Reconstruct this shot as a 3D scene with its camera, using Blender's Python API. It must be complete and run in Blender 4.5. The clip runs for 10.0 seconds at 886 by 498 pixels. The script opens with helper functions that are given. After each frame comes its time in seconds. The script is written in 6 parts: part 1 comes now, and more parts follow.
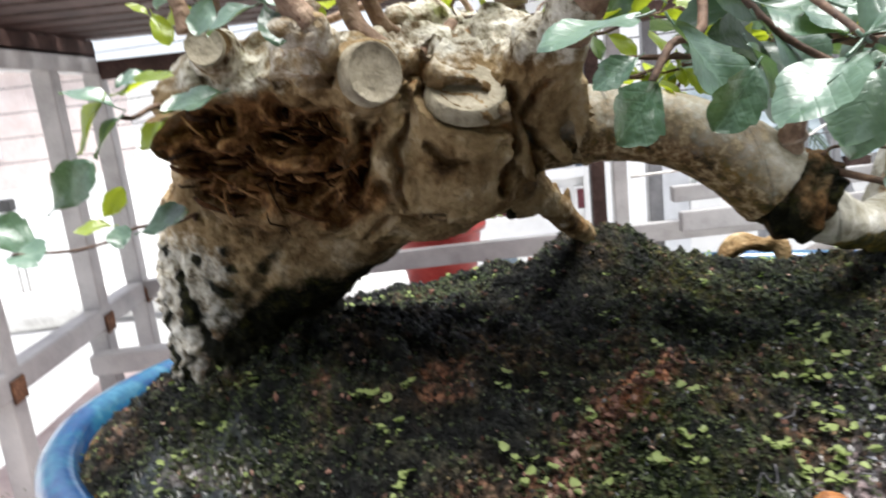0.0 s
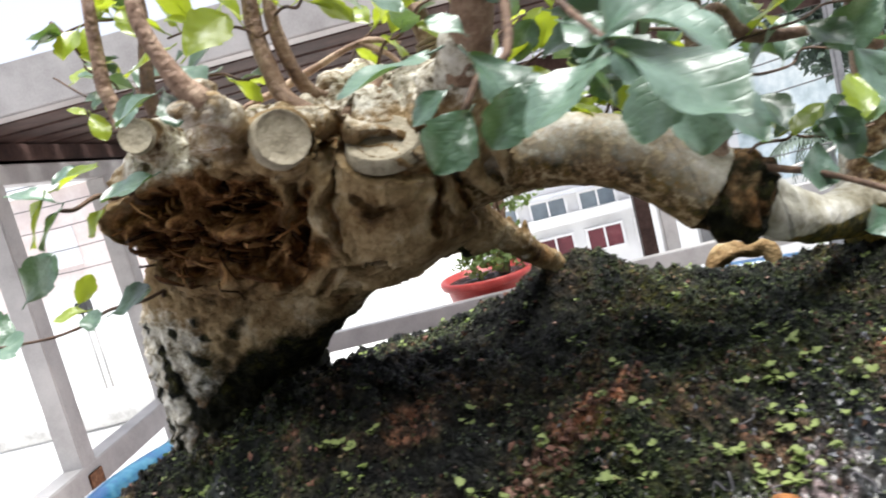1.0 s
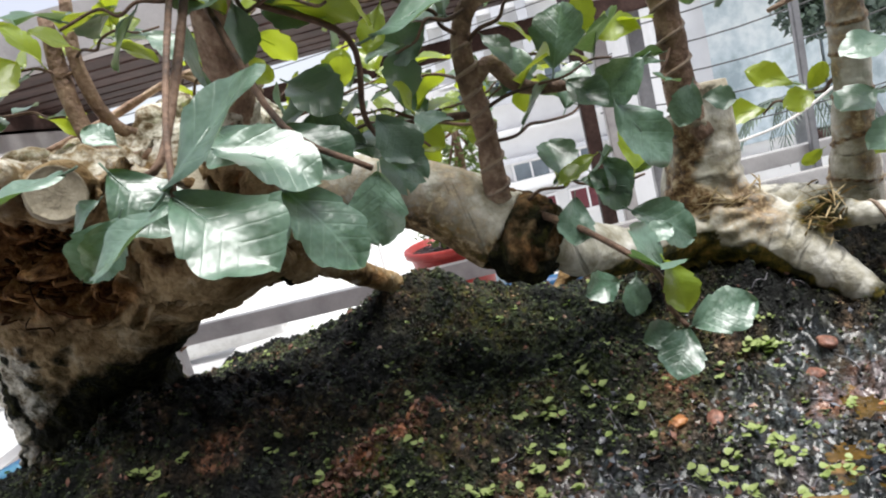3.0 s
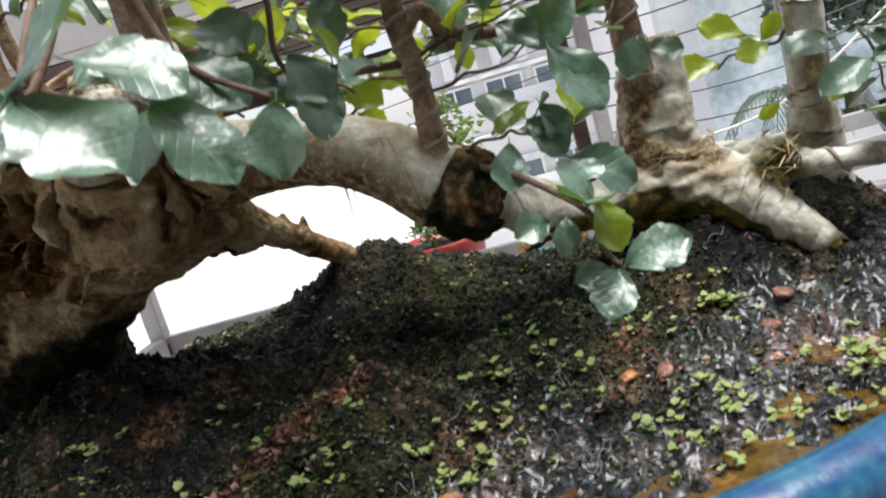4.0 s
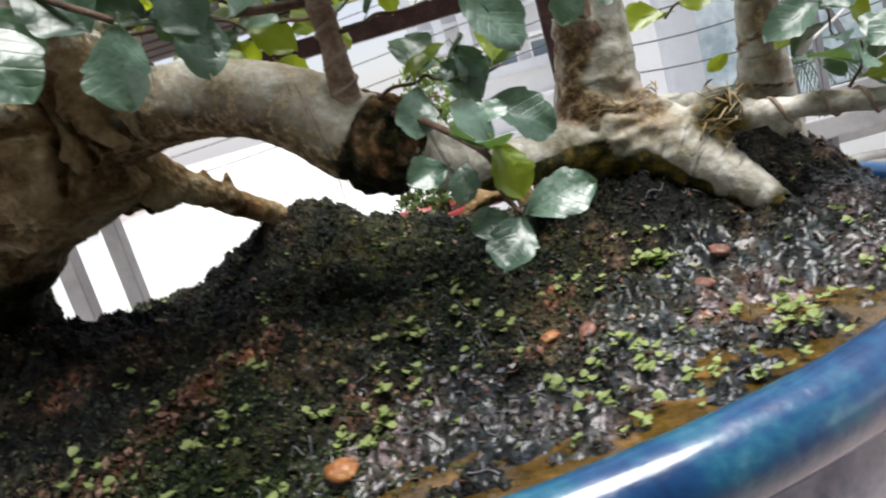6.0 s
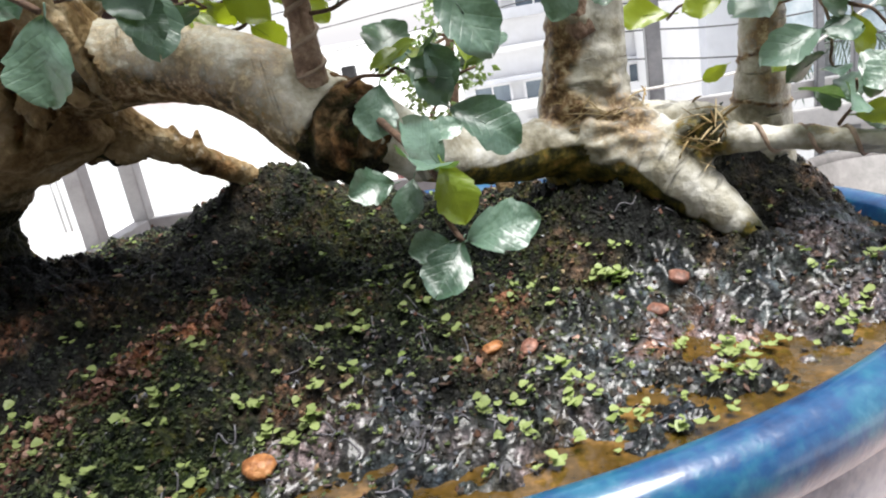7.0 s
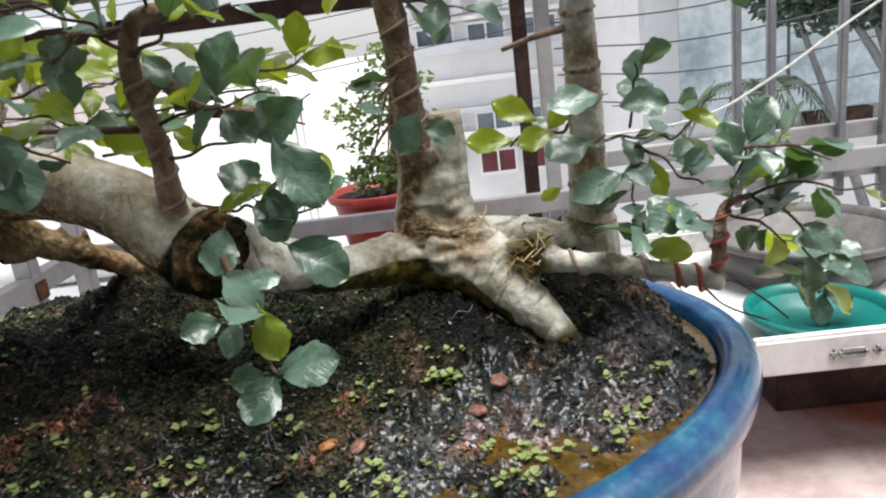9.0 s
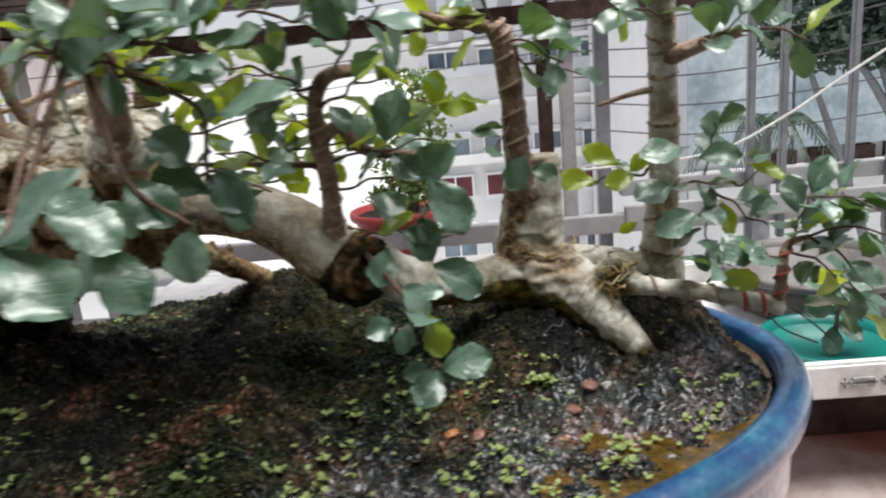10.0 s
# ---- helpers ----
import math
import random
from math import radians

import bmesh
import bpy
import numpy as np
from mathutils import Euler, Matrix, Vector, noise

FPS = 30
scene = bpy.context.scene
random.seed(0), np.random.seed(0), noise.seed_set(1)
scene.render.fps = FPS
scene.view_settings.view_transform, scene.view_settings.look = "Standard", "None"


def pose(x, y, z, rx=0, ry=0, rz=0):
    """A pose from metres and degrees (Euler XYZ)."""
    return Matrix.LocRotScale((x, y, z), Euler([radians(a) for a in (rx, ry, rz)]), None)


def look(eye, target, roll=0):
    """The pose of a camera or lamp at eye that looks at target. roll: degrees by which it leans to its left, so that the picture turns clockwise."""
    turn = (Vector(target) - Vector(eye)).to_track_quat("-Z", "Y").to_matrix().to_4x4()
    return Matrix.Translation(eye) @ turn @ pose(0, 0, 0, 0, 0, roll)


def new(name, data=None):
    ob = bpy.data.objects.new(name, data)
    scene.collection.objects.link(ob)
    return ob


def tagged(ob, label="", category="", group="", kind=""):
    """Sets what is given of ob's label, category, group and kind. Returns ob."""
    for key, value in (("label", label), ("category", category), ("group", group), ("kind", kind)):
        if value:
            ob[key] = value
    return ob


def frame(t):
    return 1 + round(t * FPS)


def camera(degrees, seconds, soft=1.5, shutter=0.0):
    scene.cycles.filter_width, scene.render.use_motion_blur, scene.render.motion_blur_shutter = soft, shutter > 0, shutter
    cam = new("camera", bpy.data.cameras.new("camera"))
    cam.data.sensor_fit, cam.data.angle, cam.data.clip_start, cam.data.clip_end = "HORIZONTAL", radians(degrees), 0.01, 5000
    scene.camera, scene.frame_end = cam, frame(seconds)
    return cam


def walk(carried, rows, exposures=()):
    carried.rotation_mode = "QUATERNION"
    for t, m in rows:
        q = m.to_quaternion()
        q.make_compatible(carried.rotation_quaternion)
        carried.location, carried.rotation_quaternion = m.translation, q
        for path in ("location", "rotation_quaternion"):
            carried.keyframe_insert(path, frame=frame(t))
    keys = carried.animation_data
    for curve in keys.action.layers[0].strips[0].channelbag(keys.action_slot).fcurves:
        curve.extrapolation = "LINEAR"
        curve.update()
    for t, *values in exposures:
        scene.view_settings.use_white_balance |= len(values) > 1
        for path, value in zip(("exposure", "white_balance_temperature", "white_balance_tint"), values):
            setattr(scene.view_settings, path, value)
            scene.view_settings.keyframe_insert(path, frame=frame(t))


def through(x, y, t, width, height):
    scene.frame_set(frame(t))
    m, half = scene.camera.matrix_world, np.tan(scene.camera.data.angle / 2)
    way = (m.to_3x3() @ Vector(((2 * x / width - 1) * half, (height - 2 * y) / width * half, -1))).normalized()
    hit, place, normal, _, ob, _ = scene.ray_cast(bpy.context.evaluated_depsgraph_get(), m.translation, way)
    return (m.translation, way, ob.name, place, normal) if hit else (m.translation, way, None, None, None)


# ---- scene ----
cam = camera(63.3, 10.0, soft=2.0, shutter=0.5)
PATH = [
    (0, (-0.002, 0.001, 0.355), (0.008, 1.953, -0.079), -6.3),
    (0.5, (0.009, -0.002, 0.346), (-0.112, 1.973, 0.055), -11.7),
    (1, (0.064, -0.011, 0.34), (-0.087, 1.966, 0.08), -14.4),
    (1.5, (0.086, -0.023, 0.344), (-0.091, 1.949, 0.061), -13.6),
    (2, (0.129, -0.026, 0.345), (-0.025, 1.946, 0.052), -14.0),
    (2.2, (0.147, -0.022, 0.353), (-0.002, 1.95, 0.058), -14.9),
    (3.3, (0.186, -0.012, 0.36), (0.027, 1.942, -0.039), -14.3),
    (3.5, (0.191, -0.011, 0.348), (0.033, 1.946, -0.033), -14.7),
    (4, (0.204, -0.005, 0.325), (0.051, 1.955, -0.044), -16.1),
    (4.5, (0.194, 0.0, 0.287), (0.021, 1.967, -0.031), -16.6),
    (5, (0.197, 0.008, 0.283), (0.039, 1.98, -0.015), -17.6),
    (5.5, (0.214, 0.007, 0.288), (0.041, 1.975, -0.024), -17.9),
    (6, (0.24, 0.014, 0.299), (0.076, 1.96, -0.133), -16.2),
    (6.2, (0.25, 0.015, 0.302), (0.094, 1.951, -0.177), -14.5),
    (7.3, (0.28, 0.036, 0.329), (0.067, 1.925, -0.293), -8.9),
    (7.5, (0.287, 0.038, 0.331), (0.107, 1.932, -0.285), -8.2),
    (8, (0.311, 0.032, 0.35), (0.168, 1.938, -0.24), -8.0),
    (8.5, (0.338, 0.015, 0.37), (0.23, 1.927, -0.205), -7.8),
    (9, (0.344, -0.006, 0.378), (0.258, 1.912, -0.183), -7.3),
    (9.5, (0.329, -0.046, 0.398), (0.246, 1.88, -0.134), -6.2),
    (10, (0.272, -0.083, 0.409), (0.198, 1.849, -0.1), -5.1),
]
walk(cam, [(t, look(eye, target, roll)) for t, eye, target, roll in PATH],
     [(0.0, 1.57), (0.6, 1.66), (2.0, 1.38), (3.5, 1.22), (4.5, 1.16), (5.5, 1.14), (6.1, 1.05), (7.4, 1.6), (8.0, 1.37), (8.5, 1.08), (9.0, 0.95), (9.5, 0.82), (10.0, 0.78)])

# ---- world, sun, exposure ----
world = bpy.data.worlds.new("sky")
scene.world = world
world.use_nodes = True
wn = world.node_tree
sky = wn.nodes.new("ShaderNodeTexSky")
sky.sky_type, sky.sun_disc = "NISHITA", False
sky.sun_elevation, sky.sun_rotation = radians(76), radians(119)
sky.air_density, sky.dust_density = 1.0, 1.0
wn.nodes["Background"].inputs["Strength"].default_value = 0.08
cloud = wn.nodes.new("ShaderNodeMix")
cloud.data_type = "RGBA"
cloud.inputs["Factor"].default_value = 0.65
cloud.inputs["B"].default_value = (5.2, 5.05, 5.5, 1)
wn.links.new(sky.outputs[0], cloud.inputs["A"])
wn.links.new(cloud.outputs["Result"], wn.nodes["Background"].inputs["Color"])
sun = new("sun", bpy.data.lights.new("sun", "SUN"))
sun.data.energy, sun.data.angle, sun.data.color = 3.7, radians(36), (1.0, 0.985, 0.96)
sun.matrix_world = look((0, 0, 0), (-0.20, 0.11, -0.97))


# ---- materials ----
def material(name, stops, scale=40.0, rough=0.7, bump=0.3, bump_scale=None, metal=0.0, detail=6.0, coat=0.0, fine=None,
             per_object=0.0, spec=0.5, distance=0.002):
    """A surface whose colour runs through the stops (place, colour) by two sizes of noise, with fine relief."""
    m = bpy.data.materials.new(name)
    m.use_nodes = True
    n, l = m.node_tree.nodes, m.node_tree.links
    b = n["Principled BSDF"]
    co = n.new("ShaderNodeTexCoord")
    big = n.new("ShaderNodeTexNoise")
    big.inputs["Scale"].default_value, big.inputs["Detail"].default_value = scale, detail
    big.inputs["Roughness"].default_value = 0.65
    small = n.new("ShaderNodeTexNoise")
    small.inputs["Scale"].default_value, small.inputs["Detail"].default_value = fine or scale * 7, 4
    l.new(co.outputs["Object"], big.inputs["Vector"])
    l.new(co.outputs["Object"], small.inputs["Vector"])
    mix = n.new("ShaderNodeMath")
    mix.operation = "MULTIPLY_ADD"
    mix.inputs[1].default_value = 0.35
    l.new(small.outputs["Fac"], mix.inputs[0])
    sub = n.new("ShaderNodeMath")
    sub.operation = "MULTIPLY_ADD"
    sub.inputs[1].default_value, sub.inputs[2].default_value = 1.3, -0.325
    l.new(big.outputs["Fac"], sub.inputs[0])
    l.new(sub.outputs[0], mix.inputs[2])
    last = mix
    if per_object:
        info = n.new("ShaderNodeObjectInfo")
        add = n.new("ShaderNodeMath")
        add.operation = "MULTIPLY_ADD"
        add.inputs[1].default_value = per_object
        l.new(info.outputs["Random"], add.inputs[0])
        l.new(mix.outputs[0], add.inputs[2])
        last = add
    ramp = n.new("ShaderNodeValToRGB")
    e = ramp.color_ramp.elements
    while len(e) < len(stops):
        e.new(0.5)
    for k, (p, c) in zip(e, stops):
        k.position, k.color = p, (*c, 1)
    l.new(last.outputs[0], ramp.inputs[0])
    l.new(ramp.outputs[0], b.inputs["Base Color"])
    b.inputs["Roughness"].default_value, b.inputs["Metallic"].default_value = rough, metal
    b.inputs["Coat Weight"].default_value = coat
    b.inputs["Specular IOR Level"].default_value = spec
    if bump:
        bm_ = n.new("ShaderNodeBump")
        bm_.inputs["Strength"].default_value, bm_.inputs["Distance"].default_value = bump, distance
        tex = n.new("ShaderNodeTexNoise")
        tex.inputs["Scale"].default_value, tex.inputs["Detail"].default_value = bump_scale or scale * 4, 8
        l.new(co.outputs["Object"], tex.inputs["Vector"])
        l.new(tex.outputs["Fac"], bm_.inputs["Height"])
        l.new(bm_.outputs[0], b.inputs["Normal"])
    return m


def masked(m, attribute, stops, scale, rough=None):
    """Lays a second surface colour over m where the mesh's attribute says so."""
    n, l = m.node_tree.nodes, m.node_tree.links
    b = n["Principled BSDF"]
    under = b.inputs["Base Color"].links[0].from_socket
    at = n.new("ShaderNodeAttribute")
    at.attribute_name = attribute
    co = n.new("ShaderNodeTexCoord")
    tex = n.new("ShaderNodeTexNoise")
    tex.inputs["Scale"].default_value, tex.inputs["Detail"].default_value = scale, 8
    tex.inputs["Roughness"].default_value = 0.7
    l.new(co.outputs["Object"], tex.inputs["Vector"])
    ramp = n.new("ShaderNodeValToRGB")
    e = ramp.color_ramp.elements
    while len(e) < len(stops):
        e.new(0.5)
    for k, (p, c) in zip(e, stops):
        k.position, k.color = p, (*c, 1)
    l.new(tex.outputs["Fac"], ramp.inputs[0])
    edge = n.new("ShaderNodeMath")
    edge.operation = "MULTIPLY_ADD"
    edge.inputs[1].default_value, edge.inputs[2].default_value = 0.9, -0.45
    l.new(tex.outputs["Fac"], edge.inputs[0])
    total = n.new("ShaderNodeMath")
    total.operation = "ADD"
    l.new(edge.outputs[0], total.inputs[0])
    l.new(at.outputs["Fac"], total.inputs[1])
    sharp = n.new("ShaderNodeMapRange")
    sharp.inputs["From Min"].default_value, sharp.inputs["From Max"].default_value = 0.35, 0.65
    l.new(total.outputs[0], sharp.inputs["Value"])
    mixc = n.new("ShaderNodeMix")
    mixc.data_type = "RGBA"
    l.new(sharp.outputs[0], mixc.inputs["Factor"])
    l.new(under, mixc.inputs["A"])
    l.new(ramp.outputs[0], mixc.inputs["B"])
    l.new(mixc.outputs["Result"], b.inputs["Base Color"])


def leaf_material(name, dark, mid, light, glow, spec=0.7, coat=0.6, veins=False, through=0.3):
    """Waxy leaf: glossy upper skin over a blade that lets light through; veins run from the midrib."""
    m = material(name, [(0.2, dark), (0.5, mid), (0.85, light)], 3 if veins else 60, 0.36, 0.0 if veins else 0.3, 160, per_object=0.55, spec=spec, coat=coat)
    n, l = m.node_tree.nodes, m.node_tree.links
    b, out = n["Principled BSDF"], n["Material Output"]
    b.inputs["Coat Roughness"].default_value = 0.32
    tr = n.new("ShaderNodeBsdfTranslucent")
    tr.inputs["Color"].default_value = (*glow, 1)
    add = n.new("ShaderNodeMixShader")
    add.inputs[0].default_value = through
    l.new(b.outputs[0], add.inputs[1])
    l.new(tr.outputs[0], add.inputs[2])
    l.new(add.outputs[0], out.inputs["Surface"])
    if veins:
        def calc(op, x, y=None, z=None):
            k = n.new("ShaderNodeMath")
            k.operation = op
            for s, v in zip(k.inputs, (x, y, z)):
                if isinstance(v, (int, float)):
                    s.default_value = v
                elif v is not None:
                    l.new(v, s)
            return k.outputs[0]
        co = n.new("ShaderNodeTexCoord")
        sep = n.new("ShaderNodeSeparateXYZ")
        l.new(co.outputs["Object"], sep.inputs[0])
        ax = calc("ABSOLUTE", sep.outputs[0])
        rib = calc("LESS_THAN", ax, 0.014)
        wave = calc("ABSOLUTE", calc("SINE", calc("MULTIPLY", calc("SUBTRACT", sep.outputs[1], calc("MULTIPLY", ax, 0.9)), 19.0)))
        side = calc("POWER", calc("SUBTRACT", 1.0, wave), 6.0)
        mask = calc("MAXIMUM", calc("MULTIPLY", rib, 0.6), calc("MULTIPLY", side, 0.3))
        under = b.inputs["Base Color"].links[0].from_socket
        mixc = n.new("ShaderNodeMix")
        mixc.data_type = "RGBA"
        l.new(mask, mixc.inputs["Factor"])
        l.new(under, mixc.inputs["A"])
        mixc.inputs["B"].default_value = (light[0] * 1.05, light[1] * 1.05, light[2] * 1.0, 1)
        l.new(mixc.outputs["Result"], b.inputs["Base Color"])
        tex = n.new("ShaderNodeTexNoise")
        tex.inputs["Scale"].default_value, tex.inputs["Detail"].default_value = 5, 2
        l.new(co.outputs["Object"], tex.inputs["Vector"])
        bp = n.new("ShaderNodeBump")
        bp.inputs["Strength"].default_value, bp.inputs["Distance"].default_value = 0.2, 0.006
        l.new(calc("ADD", calc("MULTIPLY", mask, -0.5), tex.outputs["Fac"]), bp.inputs["Height"])
        l.new(bp.outputs[0], b.inputs["Normal"])
    return m


def island_material(name, stops, rough=0.6, spec=0.2):
    """Grains that each take their own colour from the ramp."""
    m = bpy.data.materials.new(name)
    m.use_nodes = True
    n, l = m.node_tree.nodes, m.node_tree.links
    geo, ramp = n.new("ShaderNodeNewGeometry"), n.new("ShaderNodeValToRGB")
    e = ramp.color_ramp.elements
    while len(e) < len(stops):
        e.new(0.5)
    for k, (p, c) in zip(e, stops):
        k.position, k.color = p, (*c, 1)
    b = n["Principled BSDF"]
    l.new(geo.outputs["Random Per Island"], ramp.inputs[0])
    l.new(ramp.outputs[0], b.inputs["Base Color"])
    b.inputs["Roughness"].default_value, b.inputs["Specular IOR Level"].default_value = rough, spec
    return m


BARK = material("bark", [(0.22, (0.045, 0.024, 0.010)), (0.38, (0.17, 0.108, 0.05)), (0.56, (0.325, 0.235, 0.128)), (0.78, (0.54, 0.45, 0.32))], 30, 0.7, 1.0, 260, distance=0.003, spec=0.08, fine=150)
masked(BARK, "extra", [(0.38, (0.1, 0.075, 0.045)), (0.46, (0.42, 0.38, 0.3)), (0.56, (0.66, 0.63, 0.55)), (0.75, (0.8, 0.78, 0.73))], 120)
# rotten wood, and shade painted into the creases, share this colour
masked(BARK, "rot_and_shade", [(0.34, (0.02, 0.009, 0.004)), (0.45, (0.11, 0.05, 0.02)), (0.56, (0.3, 0.16, 0.065)), (0.72, (0.5, 0.34, 0.18))], 95)
# moss, and shade painted under the log, share this near-black colour
masked(BARK, "moss_and_shade", [(0.38, (0.0025, 0.003, 0.0015)), (0.54, (0.011, 0.011, 0.005)), (0.66, (0.05, 0.048, 0.012)), (0.8, (0.2, 0.13, 0.04))], 90)
SMOOTH_BARK = material("smooth_bark", [(0.2, (0.11, 0.095, 0.055)), (0.38, (0.29, 0.265, 0.195)), (0.56, (0.47, 0.45, 0.38)), (0.8, (0.68, 0.67, 0.63))], 42, 0.5, 0.6, 260, distance=0.0018, fine=210, spec=0.3)


def ringed(m, depth):
    """Fine cracks that run round the limb, and darker bands, by the length along it."""
    n, l = m.node_tree.nodes, m.node_tree.links
    b = n["Principled BSDF"]
    at, co, add, tex = n.new("ShaderNodeAttribute"), n.new("ShaderNodeTexCoord"), n.new("ShaderNodeVectorMath"), n.new("ShaderNodeTexNoise")
    comb, sc = n.new("ShaderNodeCombineXYZ"), n.new("ShaderNodeVectorMath")
    at.attribute_name = "extra"
    sc.operation = "SCALE"
    sc.inputs["Scale"].default_value = 0.22
    l.new(co.outputs["Object"], sc.inputs[0])
    l.new(at.outputs["Fac"], comb.inputs[2])
    l.new(comb.outputs[0], add.inputs[0])
    l.new(sc.outputs[0], add.inputs[1])
    l.new(add.outputs[0], tex.inputs["Vector"])
    tex.inputs["Scale"].default_value, tex.inputs["Detail"].default_value, tex.inputs["Roughness"].default_value = 110, 3, 0.6
    line = n.new("ShaderNodeMapRange")
    line.inputs["From Min"].default_value, line.inputs["From Max"].default_value = 0.33, 0.38
    l.new(tex.outputs["Fac"], line.inputs["Value"])
    mixc = n.new("ShaderNodeMix")
    mixc.data_type, mixc.blend_type = "RGBA", "MULTIPLY"
    mixc.inputs["Factor"].default_value = 0.5
    l.new(b.inputs["Base Color"].links[0].from_socket, mixc.inputs["A"])
    l.new(line.outputs[0], mixc.inputs["B"])
    l.new(mixc.outputs["Result"], b.inputs["Base Color"])
    bump = n.new("ShaderNodeBump")
    bump.inputs["Strength"].default_value, bump.inputs["Distance"].default_value = 0.6, depth
    l.new(line.outputs[0], bump.inputs["Height"])
    l.new(n["Bump"].outputs[0], bump.inputs["Normal"])
    l.new(bump.outputs[0], b.inputs["Normal"])


ringed(SMOOTH_BARK, 0.0008)
# moss, and shade painted on the undersides of limb and root
masked(SMOOTH_BARK, "moss_and_shade", [(0.36, (0.006, 0.007, 0.002)), (0.47, (0.03, 0.03, 0.006)), (0.57, (0.13, 0.1, 0.016)), (0.7, (0.32, 0.18, 0.045))], 90)
masked(SMOOTH_BARK, "rot_and_shade", [(0.38, (0.045, 0.024, 0.012)), (0.5, (0.2, 0.12, 0.055)), (0.64, (0.48, 0.39, 0.25))], 190)
TWIG = material("twig_bark", [(0.25, (0.1, 0.055, 0.035)), (0.5, (0.24, 0.15, 0.1)), (0.75, (0.42, 0.31, 0.22))], 70, 0.7, 0.9, 260, distance=0.003)
DARK_TWIG = material("dark_twig", [(0.25, (0.03, 0.018, 0.012)), (0.5, (0.09, 0.05, 0.03)), (0.75, (0.18, 0.11, 0.07))], 90, 0.75, 0.6, 300)
CUT = material("cut_wood", [(0.25, (0.2, 0.17, 0.12)), (0.5, (0.34, 0.3, 0.22)), (0.8, (0.45, 0.4, 0.31))], 120, 0.8, 0.5, 400)
LEAF = leaf_material("leaf", (0.014, 0.042, 0.024), (0.04, 0.088, 0.056), (0.12, 0.2, 0.15), (0.12, 0.22, 0.03), veins=True, coat=0.55, through=0.24)
LEAF_YOUNG = leaf_material("young_leaf", (0.08, 0.13, 0.012), (0.14, 0.21, 0.016), (0.22, 0.3, 0.035), (0.5, 0.6, 0.03), veins=True, through=0.42)
SOIL = material("wet_soil", [(0.3, (0.0025, 0.0025, 0.0025)), (0.48, (0.009, 0.0085, 0.007)), (0.6, (0.035, 0.032, 0.026)), (0.72, (0.1, 0.085, 0.068)), (0.85, (0.2, 0.17, 0.14))], 120, 0.5, 1.0, 420, distance=0.004, spec=0.2, fine=420)
n_, l_ = SOIL.node_tree.nodes, SOIL.node_tree.links
wet_tex, wet_map, wet_co = n_.new("ShaderNodeTexNoise"), n_.new("ShaderNodeMapRange"), n_.new("ShaderNodeTexCoord")
wet_tex.inputs["Scale"].default_value, wet_tex.inputs["Detail"].default_value = 26, 5
wet_map.inputs["From Min"].default_value, wet_map.inputs["From Max"].default_value = 0.42, 0.62
wet_map.inputs["To Min"].default_value, wet_map.inputs["To Max"].default_value = 0.7, 0.2
l_.new(wet_co.outputs["Object"], wet_tex.inputs["Vector"])
l_.new(wet_tex.outputs["Fac"], wet_map.inputs["Value"])
wet_at, wet_mix = n_.new("ShaderNodeAttribute"), n_.new("ShaderNodeMix")
wet_at.attribute_name = "wet"
wet_mix.inputs["B"].default_value = 0.3
l_.new(wet_at.outputs["Fac"], wet_mix.inputs["Factor"])
l_.new(wet_map.outputs[0], wet_mix.inputs["A"])
l_.new(wet_mix.outputs["Result"], n_["Principled BSDF"].inputs["Roughness"])
wet_coat = n_.new("ShaderNodeMath")
wet_coat.operation = "MULTIPLY"
wet_coat.inputs[1].default_value = 0.6
l_.new(wet_at.outputs["Fac"], wet_coat.inputs[0])
l_.new(wet_coat.outputs[0], n_["Principled BSDF"].inputs["Coat Weight"])
n_["Principled BSDF"].inputs["Coat Roughness"].default_value = 0.24
n_["Principled BSDF"].inputs["Coat Tint"].default_value = (0.85, 0.92, 1.0, 1)
masked(SOIL, "rust", [(0.35, (0.025, 0.012, 0.008)), (0.5, (0.15, 0.08, 0.057)), (0.66, (0.38, 0.245, 0.185))], 100)
# blue-grey patches, laid where wetness is high
masked(SOIL, "blue_grey", [(0.4, (0.006, 0.006, 0.007)), (0.48, (0.035, 0.037, 0.043)), (0.56, (0.11, 0.115, 0.14)), (0.7, (0.24, 0.25, 0.3))], 150)
masked(SOIL, "moss_and_shade", [(0.35, (0.002, 0.004, 0.002)), (0.5, (0.010, 0.019, 0.009)), (0.66, (0.06, 0.075, 0.018)), (0.8, (0.13, 0.13, 0.03))], 180)
def patchy(m, scale, stops):
    """Tints the grains in patches."""
    n, l = m.node_tree.nodes, m.node_tree.links
    b = n["Principled BSDF"]
    co, tex, ramp, mixc = n.new("ShaderNodeTexCoord"), n.new("ShaderNodeTexNoise"), n.new("ShaderNodeValToRGB"), n.new("ShaderNodeMix")
    tex.inputs["Scale"].default_value, tex.inputs["Detail"].default_value = scale, 4
    l.new(co.outputs["Object"], tex.inputs["Vector"])
    l.new(tex.outputs["Fac"], ramp.inputs[0])
    e = ramp.color_ramp.elements
    while len(e) < len(stops):
        e.new(0.5)
    for k, (p, c) in zip(e, stops):
        k.position, k.color = p, (*c, 1)
    mixc.data_type, mixc.blend_type = "RGBA", "MULTIPLY"
    mixc.inputs["Factor"].default_value = 1.0
    l.new(b.inputs["Base Color"].links[0].from_socket, mixc.inputs["A"])
    l.new(ramp.outputs[0], mixc.inputs["B"])
    l.new(mixc.outputs["Result"], b.inputs["Base Color"])


